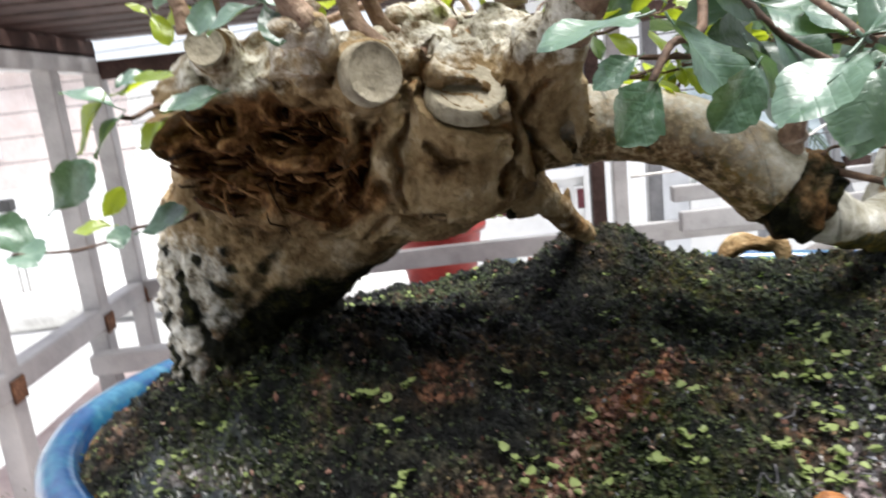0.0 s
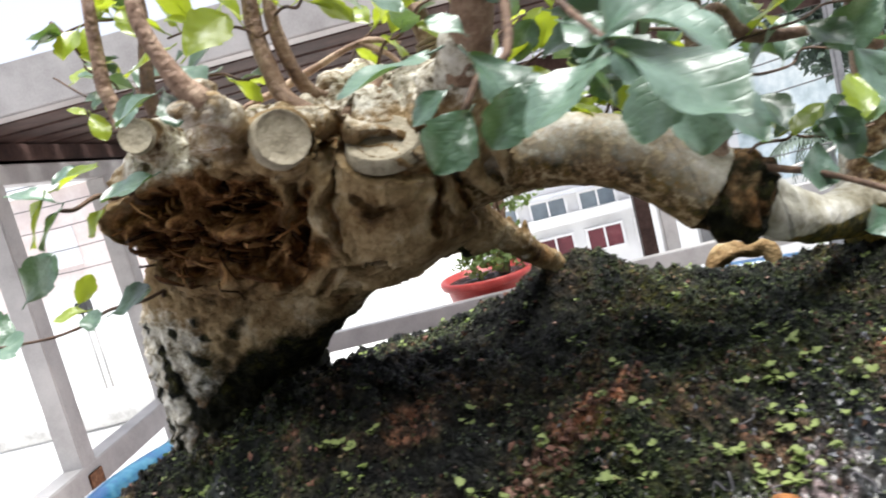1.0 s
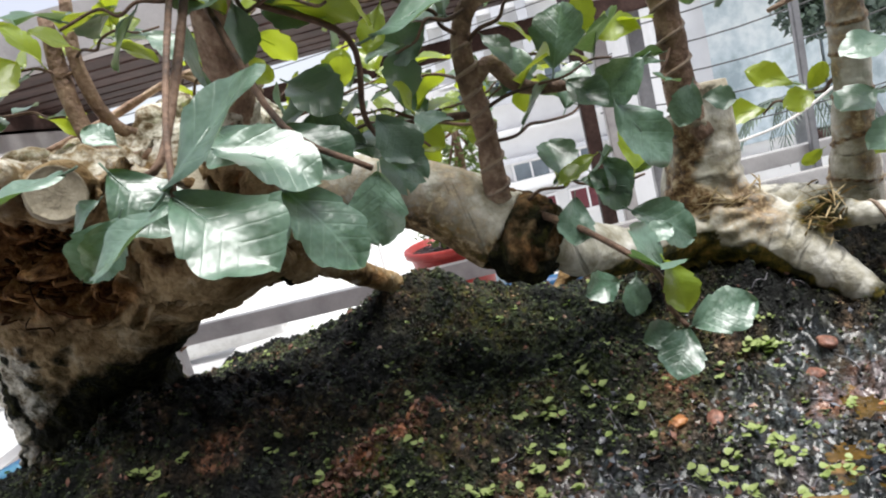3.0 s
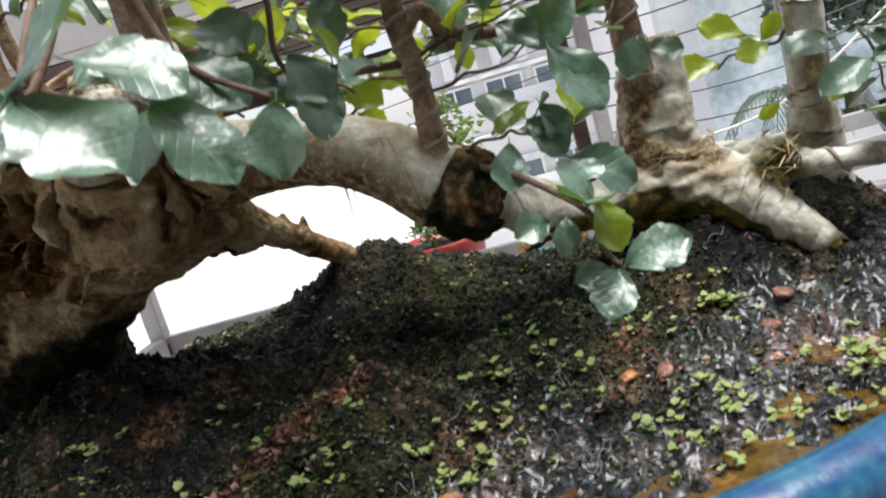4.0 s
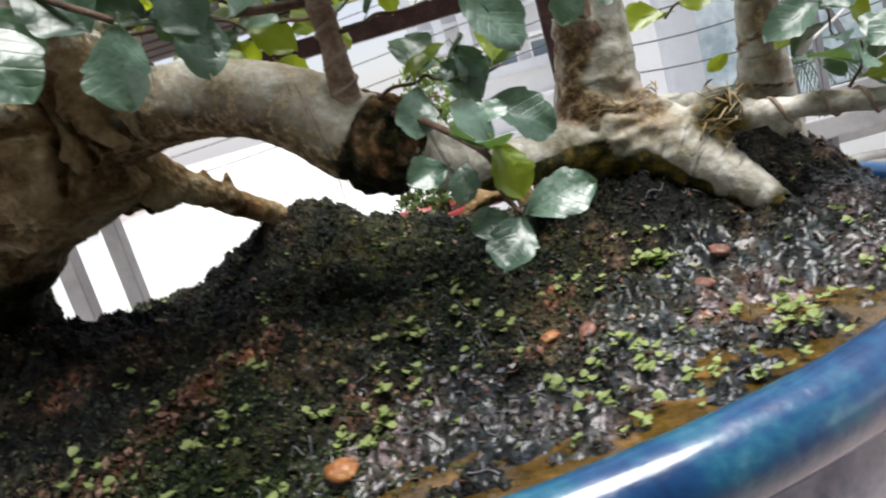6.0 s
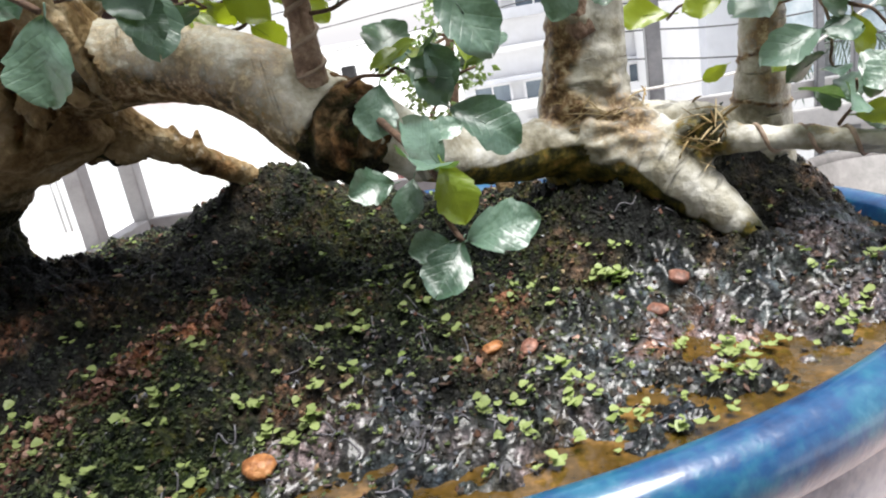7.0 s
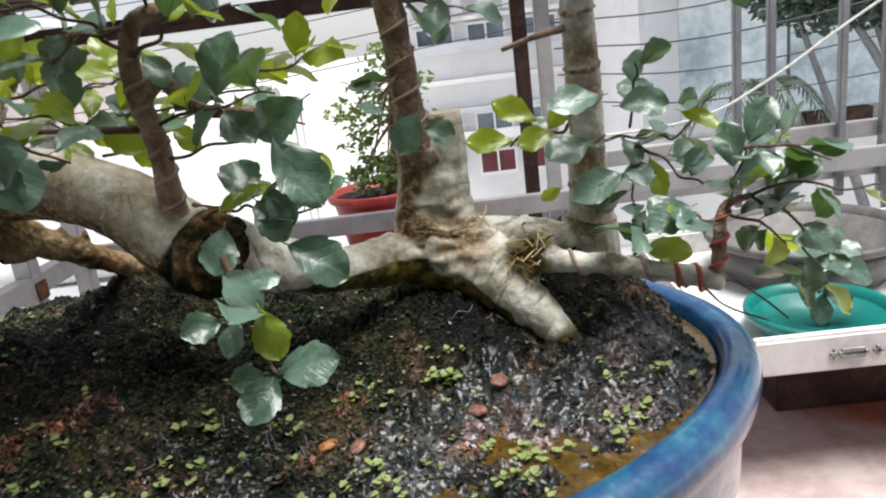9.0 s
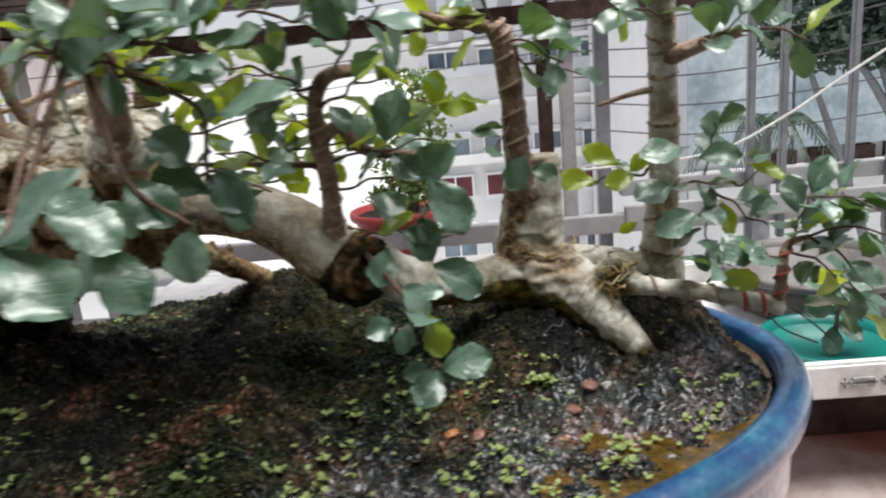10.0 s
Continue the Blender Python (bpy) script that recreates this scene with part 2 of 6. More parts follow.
patchy(SOIL, 22, [(0.38, (0.22, 0.28, 0.3)), (0.5, (0.6, 0.65, 0.5)), (0.57, (1.3, 1.0, 0.8)), (0.66, (2.4, 1.7, 1.35))])
CLOVER = leaf_material("clover_leaf", (0.07, 0.11, 0.025), (0.15, 0.21, 0.05), (0.28, 0.34, 0.13), (0.16, 0.26, 0.04), spec=0.25, coat=0.0)
GLAZE = material("blue_glaze", [(0.25, (0.003, 0.024, 0.085)), (0.45, (0.006, 0.05, 0.14)), (0.6, (0.012, 0.09, 0.16)), (0.78, (0.05, 0.16, 0.23))], 34, 0.32, 0.5, 70, coat=0.6, fine=160)
GLAZE.node_tree.nodes["Principled BSDF"].inputs["Coat Roughness"].default_value = 0.1
GLAZE_PALE = material("pale_glaze", [(0.3, (0.12, 0.14, 0.2)), (0.5, (0.3, 0.32, 0.38)), (0.7, (0.45, 0.46, 0.5))], 25, 0.25, 0.15, 60, coat=0.5)
STONE = material("orange_stone", [(0.3, (0.14, 0.05, 0.018)), (0.55, (0.34, 0.14, 0.045)), (0.8, (0.5, 0.27, 0.12))], 130, 0.45, 0.5, 400)
STEEL = material("painted_steel", [(0.25, (0.29, 0.28, 0.275)), (0.5, (0.38, 0.37, 0.365)), (0.8, (0.46, 0.45, 0.44))], 9, 0.4, 0.08, 120, fine=240)
BAR = material("grey_bar", [(0.3, (0.15, 0.155, 0.165)), (0.6, (0.21, 0.215, 0.225)), (0.85, (0.28, 0.28, 0.29))], 12, 0.4, 0.08, 120)
BROWN_STEEL = material("brown_steel", [(0.25, (0.022, 0.012, 0.010)), (0.5, (0.05, 0.029, 0.024)), (0.8, (0.1, 0.062, 0.052))], 12, 0.65, 0.2, 120, spec=0.2)
RUST = material("rust", [(0.3, (0.06, 0.025, 0.012)), (0.6, (0.17, 0.075, 0.035)), (0.8, (0.3, 0.16, 0.09))], 60, 0.85, 0.5, 200)
RED_PLASTIC = material("red_plastic", [(0.3, (0.33, 0.03, 0.025)), (0.6, (0.45, 0.05, 0.04)), (0.85, (0.55, 0.1, 0.08))], 20, 0.4, 0.1, 120)
TEAL = material("teal_plastic", [(0.3, (0.0, 0.1, 0.085)), (0.6, (0.0, 0.15, 0.125)), (0.85, (0.01, 0.2, 0.17))], 14, 0.38, 0.1, 100)
GREY_PLASTIC = material("grey_plastic", [(0.3, (0.07, 0.065, 0.06)), (0.6, (0.12, 0.11, 0.105)), (0.85, (0.18, 0.17, 0.16))], 16, 0.55, 0.2, 110)
FOAM = material("white_trough", [(0.25, (0.5, 0.49, 0.47)), (0.5, (0.68, 0.67, 0.65)), (0.85, (0.78, 0.78, 0.77))], 9, 0.6, 0.2, 120)
CONCRETE = material("pink_concrete", [(0.25, (0.3, 0.22, 0.2)), (0.5, (0.42, 0.33, 0.31)), (0.8, (0.52, 0.45, 0.43))], 5, 0.55, 0.25, 90)
masked(CONCRETE, "stain", [(0.3, (0.2, 0.06, 0.04)), (0.5, (0.3, 0.1, 0.07)), (0.7, (0.38, 0.16, 0.12))], 6)
WHITE_WALL = material("white_plaster", [(0.25, (0.76, 0.755, 0.74)), (0.5, (0.84, 0.835, 0.83)), (0.8, (0.88, 0.88, 0.87))], 1.2, 0.85, 0.2, 30)
GREY_WALL = material("grey_plaster", [(0.25, (0.5, 0.51, 0.53)), (0.5, (0.6, 0.61, 0.64)), (0.8, (0.68, 0.69, 0.71))], 1.2, 0.8, 0.2, 30)
WINE = material("wine_paint", [(0.3, (0.1, 0.015, 0.025)), (0.6, (0.16, 0.03, 0.04)), (0.8, (0.22, 0.06, 0.07))], 2, 0.5, 0.1, 30)
GLASSY = material("window_glass", [(0.3, (0.1, 0.13, 0.16)), (0.6, (0.2, 0.25, 0.29)), (0.8, (0.32, 0.38, 0.42))], 0.8, 0.1, 0.0)
# greyed and blued for trees that stand in for dim reflections
FAR_LEAF = leaf_material("far_leaf", (0.05, 0.07, 0.06), (0.085, 0.115, 0.1), (0.14, 0.175, 0.155), (0.15, 0.22, 0.12), spec=0.3, coat=0.0)
CABLE = material("cable", [(0.3, (0.02, 0.02, 0.02)), (0.7, (0.05, 0.05, 0.05))], 10, 0.6, 0.0)
ROPE = material("rope", [(0.3, (0.5, 0.48, 0.45)), (0.7, (0.7, 0.68, 0.65))], 60, 0.8, 0.3, 300)
RED_WIRE = material("red_wire", [(0.3, (0.3, 0.05, 0.03)), (0.7, (0.45, 0.09, 0.06))], 80, 0.45, 0.1, 200)
WRAP = material("wrap_wire", [(0.3, (0.2, 0.14, 0.1)), (0.7, (0.36, 0.27, 0.2))], 80, 0.55, 0.1, 200)
WATER = material("muddy_water", [(0.3, (0.025, 0.016, 0.003)), (0.55, (0.075, 0.043, 0.01)), (0.8, (0.2, 0.11, 0.035))], 45, 0.04, 0.35, 70)


# ---- building helpers ----
def part(name, bm, mat, parent=None, label="", smooth=True):
    me = bpy.data.meshes.new(name)
    if smooth:
        for f in bm.faces:
            f.smooth = True
    bm.normal_update()
    bm.to_mesh(me)
    bm.free()
    me.materials.append(mat)
    ob = new(name, me)
    if parent:
        ob.parent = parent
    if label:
        ob["label"] = label
    return ob


def thing(name, label, category, at=(0, 0, 0), group="", kind=""):
    ob = new(name)
    ob.location = at
    ob.empty_display_size = 0.05
    return tagged(ob, label, category, group, kind)


def curve_points(points, steps=6):
    """Catmull-Rom through (x, y, z, r)."""
    p = [np.array(q, float) for q in points]
    p = [2 * p[0] - p[1]] + p + [2 * p[-1] - p[-2]]
    out = []
    for i in range(1, len(p) - 2):
        for k in range(steps):
            t = k / steps
            out.append(0.5 * (2 * p[i] + (p[i + 1] - p[i - 1]) * t + (2 * p[i - 1] - 5 * p[i] + 4 * p[i + 1] - p[i + 2]) * t * t
                              + (3 * p[i] - p[i - 1] - 3 * p[i + 1] + p[i + 2]) * t ** 3))
    out.append(p[-2])
    return out


def tube(bm, points, seg=12, steps=6, wobble=0.0):
    path = curve_points(points, steps) if len(points) > 2 or steps > 1 else [np.array(q, float) for q in points]
    rings, side = [], None
    for i, q in enumerate(path):
        d = Vector(path[min(i + 1, len(path) - 1)][:3] - path[max(i - 1, 0)][:3]).normalized()
        if side is None:
            side = d.orthogonal().normalized()
        side = (side - d * side.dot(d)).normalized()
        up = d.cross(side)
        ring = []
        for k in range(seg):
            a = 2 * math.pi * k / seg
            r = q[3] * (1 + wobble * noise.noise(Vector((q[0] * 60 + math.cos(a), q[1] * 60 + math.sin(a), q[2] * 60))))
            ring.append(bm.verts.new(Vector(q[:3]) + side * math.cos(a) * r + up * math.sin(a) * r))
        rings.append(ring)
    for a, b in zip(rings, rings[1:]):
        for k in range(seg):
            bm.faces.new((a[k], a[(k + 1) % seg], b[(k + 1) % seg], b[k]))
    bm.faces.new(rings[0][::-1])
    bm.faces.new(rings[-1])
    return bm


def blob(bm, c, r, turn=(0, 0, 0)):
    m = pose(*c, *turn) @ Matrix.Diagonal((*(r if isinstance(r, tuple) else (r, r, r)), 1))
    bmesh.ops.create_icosphere(bm, subdivisions=3, radius=1, matrix=m)


def box(bm, lo, hi, bevel=0.0):
    c = [(a + b) / 2 for a, b in zip(lo, hi)]
    s = [abs(b - a) for a, b in zip(lo, hi)]
    made = bmesh.ops.create_cube(bm, size=1, matrix=Matrix.Translation(c) @ Matrix.Diagonal((*s, 1)))
    if bevel:
        edges = list({e for v in made["verts"] for e in v.link_edges})
        bmesh.ops.bevel(bm, geom=edges, offset=bevel, segments=2, affect="EDGES")
    return bm


def box_part(name, lo, hi, mat, parent=None, bevel=0.004, label=""):
    return part(name, box(bmesh.new(), lo, hi, bevel), mat, parent, label, smooth=False)


def lathe(bm, profile, centre, seg=72, a=1.0, b=1.0, power=2.0):
    """Turns (radius offset, z) round an oval of half axes a, b."""
    rings = []
    for off, z in profile:
        ring = []
        for k in range(seg):
            t = 2 * math.pi * k / seg
            c, s = math.cos(t), math.sin(t)
            x = math.copysign(abs(c) ** (2 / power), c) * (a + off)
            y = math.copysign(abs(s) ** (2 / power), s) * (b + off)
            ring.append(bm.verts.new((centre[0] + x, centre[1] + y, z)))
        rings.append(ring)
    for p, q in zip(rings, rings[1:]):
        for k in range(seg):
            bm.faces.new((p[k], p[(k + 1) % seg], q[(k + 1) % seg], q[k]))
    return rings


def fused(name, bm, voxel, shape, mat, parent, label=""):
    """Melts overlapping solids into one skin, then lets shape(co, normal) move and mark every vertex."""
    me = bpy.data.meshes.new(name)
    bm.to_mesh(me)
    bm.free()
    tmp = new(name, me)
    mod = tmp.modifiers.new("melt", "REMESH")
    mod.mode, mod.voxel_size = "VOXEL", voxel
    sm = tmp.modifiers.new("soften", "SMOOTH")
    sm.iterations, sm.factor = 2, 0.5
    dg = bpy.context.evaluated_depsgraph_get()
    dg.update()
    done = bpy.data.meshes.new_from_object(tmp.evaluated_get(dg))
    bpy.data.objects.remove(tmp)
    rot_and_shade, moss_and_shade, extra = [], [], []
    normals = [v.normal.copy() for v in done.vertices]
    for v, n in zip(done.vertices, normals):
        step, r, g, x = shape(v.co, n)
        v.co += step
        rot_and_shade.append(r)
        moss_and_shade.append(g)
        extra.append(x)
    for key, values in (("rot_and_shade", rot_and_shade), ("moss_and_shade", moss_and_shade), ("extra", extra)):
        done.attributes.new(key, "FLOAT", "POINT").data.foreach_set("value", values)
    done.polygons.foreach_set("use_smooth", [True] * len(done.polygons))
    done.materials.clear()
    done.materials.append(mat)
    ob = new(name, done)
    ob.parent = parent
    if label:
        ob["label"] = label
    return ob


def near(co, c, r):
    d = (Vector(co) - Vector(c)).length / r
    return max(0.0, 1 - d * d)


# ---- the balcony ----
FLOOR = -0.55
bm = bmesh.new()
bmesh.ops.create_grid(bm, x_segments=80, y_segments=80, size=1, matrix=pose(0.9, 0.7, FLOOR) @ Matrix.Diagonal((2.2, 2.0, 1, 1)))
floor = part("floor", bm, CONCRETE)
tagged(floor, "pinkish worn concrete balcony floor with a damp red stain", "floor", kind="structure")
stain = [1.5 * near((v.co.x, v.co.y, 0), (1.42, 1.75, 0), 0.52) for v in floor.data.vertices]
floor.data.attributes.new("stain", "FLOAT", "POINT").data.foreach_set("value", stain)
slab = box_part("floor_slab", (-1.3, -1.3, FLOOR - 0.2), (3.1, 2.7, FLOOR - 0.005), WHITE_WALL)
tagged(slab, "plastered edge of the concrete balcony slab", "slab", kind="structure")
# unseen slab and wall, added and kept dim to cut light from the front
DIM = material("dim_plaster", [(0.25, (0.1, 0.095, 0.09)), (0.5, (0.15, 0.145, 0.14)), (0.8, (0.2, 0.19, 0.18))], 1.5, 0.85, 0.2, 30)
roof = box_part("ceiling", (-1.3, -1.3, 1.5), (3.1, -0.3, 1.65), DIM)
tagged(roof, "plain grey slab added out of view to block the sky", "ceiling", kind="structure")
wall = box_part("unseen_wall_south", (-1.3, -1.5, FLOOR), (3.1, -1.3, 2.6), DIM)
tagged(wall, "plain grey wall added out of view behind the balcony", "wall", kind="structure")

# ---- steel cage round the balcony ----
fence = thing("balcony_fence", "grey painted steel balcony fence with rusty joints", "fence", (0.5, 2.45, FLOOR))


def steel(name, lo, hi, mat=STEEL, label=""):
    ob = box_part(name, lo, hi, mat, None, 0.003, label)
    ob.parent = fence
    ob.matrix_parent_inverse = Matrix.Translation(fence.location).inverted()
    return ob


X0, YB = -1.06, 2.45
steel("rail", (X0, YB - 0.02, -0.245), (3.0, YB + 0.025, -0.18))
steel("rail", (X0, YB - 0.02, 0.50), (3.0, YB + 0.03, 0.56), BROWN_STEEL)
steel("rail", (X0 - 0.03, -1.2, -0.245), (X0 + 0.03, YB - 0.03, -0.18))
steel("rail", (X0 - 0.03, -1.2, 0.52), (X0 + 0.03, YB - 0.03, 0.58))
steel("rail", (X0, 2.02, -0.36), (3.0, 2.08, -0.30))
steel("rail", (0.82, YB - 0.021, -0.113), (3.0, YB + 0.025, -0.06))
steel("rail", (0.82, YB - 0.09, -0.205), (3.0, YB - 0.055, -0.137))
for y in (1.15, 1.62, 2.13, 2.45):
    steel("post", (X0 - 0.028, y - 0.028, FLOOR), (X0 + 0.028, y + 0.028, 0.52))
    steel("joint", (X0 + 0.03, y - 0.03, -0.26), (X0 + 0.036, y + 0.03, -0.2), RUST, "rusty weld joint")
for x, mt in ((0.575, BROWN_STEEL), (0.652, STEEL), (0.775, BAR)):
    steel("post", (x - 0.024, YB + 0.026, -0.40), (x + 0.024, YB + 0.07, 0.9), mt)
for x in (1.26, 1.37, 1.6, 1.74, 2.0, 2.25, 2.5):
    steel("bar", (x - 0.012, YB - 0.05, -0.3), (x + 0.012, YB - 0.022, 1.4), BAR)

# overhead rack
rack = thing("overhead_rack", "brown steel shelf rack with a grey front beam", "rack", (0, 2, 0.6))


def rack_piece(name, lo, hi, mat):
    ob = box_part(name, lo, hi, mat, None, 0.003)
    ob.parent = rack
    ob.matrix_parent_inverse = Matrix.Translation(rack.location).inverted()


rack_piece("front_beam", (-2.4, 1.40, 0.62), (0.62, 1.46, 0.72), STEEL)
for i in range(7):
    y = 1.5 + 0.14 * i
    rack_piece("slat", (-2.4, y, 0.625), (0.62, y + 0.115, 0.65), BROWN_STEEL)
for x in (-1.06, 0.57):
    rack_piece("bracket", (x - 0.03, 1.46, 0.565), (x + 0.03, 2.42, 0.62), BROWN_STEEL)

# ---- bonsai pot ----
PC, PA, PB, RIM = (0.127, 0.460), 0.374, 0.241, 0.167
pot = thing("bonsai_pot", "oval glazed ceramic bonsai pot with a thick blue rim", "pot", (PC[0], PC[1], -0.02))


def pot_part(name, profile, mat, label=""):
    bm = bmesh.new()
    lathe(bm, profile, PC, 128, PA, PB, 1.87)
    ob = part(name, bm, mat, None, label)
    ob.parent = pot
    ob.matrix_parent_inverse = Matrix.Translation(pot.location).inverted()
    return ob


rim = [(-0.002, RIM - 0.03), (0.0, RIM - 0.004), (0.004, RIM), (0.010, RIM + 0.0015), (0.018, RIM - 0.001), (0.0235, RIM - 0.007), (0.025, RIM - 0.015),
       (0.023, RIM - 0.025), (0.018, RIM - 0.031), (0.012, RIM - 0.033)]
pot_part("rim", rim, GLAZE, "thick glossy blue glazed rim")
body = [(0.012, RIM - 0.032), (0.013, RIM - 0.05), (0.012, RIM - 0.08), (0.004, RIM - 0.12), (-0.012, RIM - 0.16), (-0.03, RIM - 0.185), (-0.10, RIM - 0.19), (-0.2, RIM - 0.19)]
pot_part("body", body, GLAZE_PALE, "pale blue glazed pot wall")
pot_part("lining", [(-0.002, RIM - 0.03), (-0.004, 0.06)], GLAZE)
stand = box_part("pot_stand", (-0.10, 0.34, FLOOR), (0.35, 0.58, -0.024), CONCRETE)
tagged(stand, "low concrete block stand under the bonsai pot", "stand")


# ---- soil ----
def clamp(v):
    return max(0.0, min(1.0, v))


def soil_height(x, y):
    g = lambda a, b, s, u: math.exp(-((x - a) / s) ** 2 - ((y - b) / u) ** 2)
    return (0.1376 + 0.0658 * g(0.12, 0.46, 0.30, 0.2) + 0.042 * g(0.11, 0.5, 0.055, 0.05) + 0.0441 * g(-0.08, 0.42, 0.09, 0.08)
            + 0.012 * g(0.24, 0.5, 0.09, 0.06) + 0.027 * g(0.338, 0.438, 0.04, 0.024) + 0.0579 * g(0.42, 0.52, 0.05, 0.04) + 0.0131 * g(0.1, 0.33, 0.06, 0.05)
            + 0.024 * g(0.02, 0.61, 0.22, 0.075) + 0.009 * g(0.068, 0.49, 0.022, 0.03) + 0.02 * g(0.33, 0.50, 0.05, 0.05) + 0.022 * g(0.30, 0.455, 0.03, 0.025) + 0.03 * g(0.41, 0.487, 0.035, 0.025) + 0.016 * g(0.42, 0.41, 0.06, 0.07) + 0.014 * g(0.455, 0.45, 0.05, 0.09) - 0.012 * g(0.36, 0.35, 0.07, 0.03)
            - 0.009 * g(0.16, 0.272, 0.06, 0.03) - 0.009 * g(0.25, 0.348, 0.03, 0.03) + 0.016 * g(-0.2, 0.42, 0.06, 0.1)
            - 0.012 * max(0.0, min(1.0, (math.hypot((x - PC[0]) / PA, (y - PC[1]) / PB) - 0.9) / 0.08)) * max(0.0, min(1.0, (0.55 - y) / 0.1)))


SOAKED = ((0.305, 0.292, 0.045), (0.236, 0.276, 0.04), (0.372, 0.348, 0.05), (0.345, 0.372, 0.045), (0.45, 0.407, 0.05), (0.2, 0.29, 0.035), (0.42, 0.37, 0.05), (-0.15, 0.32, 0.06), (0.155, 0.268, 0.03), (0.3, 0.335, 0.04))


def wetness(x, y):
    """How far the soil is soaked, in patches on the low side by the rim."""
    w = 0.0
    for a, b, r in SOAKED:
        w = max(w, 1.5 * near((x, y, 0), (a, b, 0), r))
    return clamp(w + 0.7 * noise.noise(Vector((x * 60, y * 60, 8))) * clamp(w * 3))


STREAK = ((0.130, 0.380, 0.004), (0.124, 0.373, 0.005), (0.110, 0.353, 0.006), (0.083, 0.337, 0.009), (0.060, 0.319, 0.010), (0.045, 0.303, 0.010), (0.03, 0.285, 0.012))


def streak(x, y):
    """How rusty the soil is, along a thin line of red grit."""
    best = 0.0
    for (x0, y0, w0), (x1, y1, w1) in zip(STREAK, STREAK[1:]):
        dx, dy = x1 - x0, y1 - y0
        f = clamp(((x - x0) * dx + (y - y0) * dy) / (dx * dx + dy * dy))
        d = math.hypot(x - x0 - f * dx, y - y0 - f * dy) / (w0 + (w1 - w0) * f)
        best = max(best, math.exp(-d * d))
    return best * clamp(1.0 + 0.8 * noise.noise(Vector((x * 70, y * 70, 1))))


def soil_rough(x, y):
    v = Vector((x, y, 0))
    wet = wetness(x, y)
    calm = 1 - 0.6 * wet
    ridge = 1 - 2.2 * abs(noise.noise(v * 85 + 0.7 * noise.noise_vector(v * 50)))
    return (0.0035 * wet * max(0.0, ridge) - 0.0015 * wet + 0.0095 * noise.fractal(v * 34, 1.0, 2.0, 4) + calm * (0.005 * noise.noise(v * 120) + 0.0034 * noise.noise(v * 250) + 0.0016 * noise.noise(v * 480))
            - 0.004 * abs(noise.noise(v * 75 + Vector((3, 1, 2)))))


bm = bmesh.new()
NX, NY = 480, 310
grid, rust, moss_and_shade = {}, [], []
for j in range(NY + 1):
    for i in range(NX + 1):
        u, v = 2 * i / NX - 1, 2 * j / NY - 1
        # square to disc
        x, y = PC[0] + (PA - 0.003) * u * math.sqrt(1 - v * v / 2), PC[1] + (PB - 0.003) * v * math.sqrt(1 - u * u / 2)
        grid[i, j] = bm.verts.new((x, y, soil_height(x, y) + soil_rough(x, y)))
        rust.append(1.35 * streak(x, y) + 0.45 * near((x, y, 0), (0.345, 0.365, 0), 0.05) + 0.75 * clamp(1.9 * noise.noise(Vector((x * 16, y * 24, 5.3))) - 0.22) * clamp((0.43 - y) / 0.04) + 0.4 * near((x, y, 0), (-0.02, 0.38, 0), 0.08) * clamp(0.6 + 2 * noise.noise(Vector((x * 30, y * 40, 2)))))
        moss_and_shade.append(0.42 + 0.4 * near((x, y, 0), (0.2, 0.44, 0), 0.14) + 0.25 * near((x, y, 0), (-0.12, 0.36, 0), 0.1) + 0.45 * near((x, y, 0), (0.09, 0.28, 0), 0.09) + 0.2 * noise.noise(Vector((x * 12, y * 12, 3))) - 0.2)
for j in range(NY):
    for i in range(NX):
        bm.faces.new((grid[i, j], grid[i + 1, j], grid[i + 1, j + 1], grid[i, j + 1]))
soil = part("soil", bm, SOIL)
soil.data.attributes.new("rust", "FLOAT", "POINT").data.foreach_set("value", rust)
soil.data.attributes.new("moss_and_shade", "FLOAT", "POINT").data.foreach_set("value", moss_and_shade)
soil.data.attributes.new("wet", "FLOAT", "POINT").data.foreach_set("value", [min(1.0, wetness(v.co.x, v.co.y)) for v in soil.data.vertices])
soil.data.attributes.new("blue_grey", "FLOAT", "POINT").data.foreach_set("value", [0.54 * wetness(v.co.x, v.co.y) for v in soil.data.vertices])
tagged(soil, "mounded wet dark potting soil with moss and rusty grit", "soil", kind="stuff")
bm = bmesh.new()
lathe(bm, [(-0.003, 0.156), (-0.2, 0.156), (-0.239, 0.156)], PC, 96, PA, PB, 1.87)
water = part("puddle", bm, WATER)
tagged(water, "shallow brown puddle of water along the pot rim", "water", kind="stuff")

# ---- bonsai ----
tree = thing("bonsai_tree", "old bonsai with a hollow gnarled trunk and round green leaves", "bonsai", (-0.13, 0.475, 0.17))


def grown(name, bm, mat, label="", smooth=True):
    ob = part(name, bm, mat, None, label, smooth)
    ob.parent = tree
    ob.matrix_parent_inverse = Matrix.Translation(tree.location).inverted()
    return ob


bm = bmesh.new()
tube(bm, [(-0.13, 0.475, 0.14, 0.068), (-0.13, 0.475, 0.2, 0.058), (-0.128, 0.47, 0.26, 0.056), (-0.10, 0.45, 0.31, 0.058)], 20)
tube(bm, [(-0.12, 0.44, 0.325, 0.05), (-0.06, 0.425, 0.332, 0.058), (0.0, 0.42, 0.33, 0.058), (0.045, 0.418, 0.338, 0.047)], 20)
tube(bm, [(-0.125, 0.465, 0.245, 0.045), (-0.075, 0.45, 0.283, 0.045), (-0.02, 0.432, 0.315, 0.042)], 20)
blob(bm, (-0.085, 0.405, 0.348), (0.058, 0.047, 0.044))
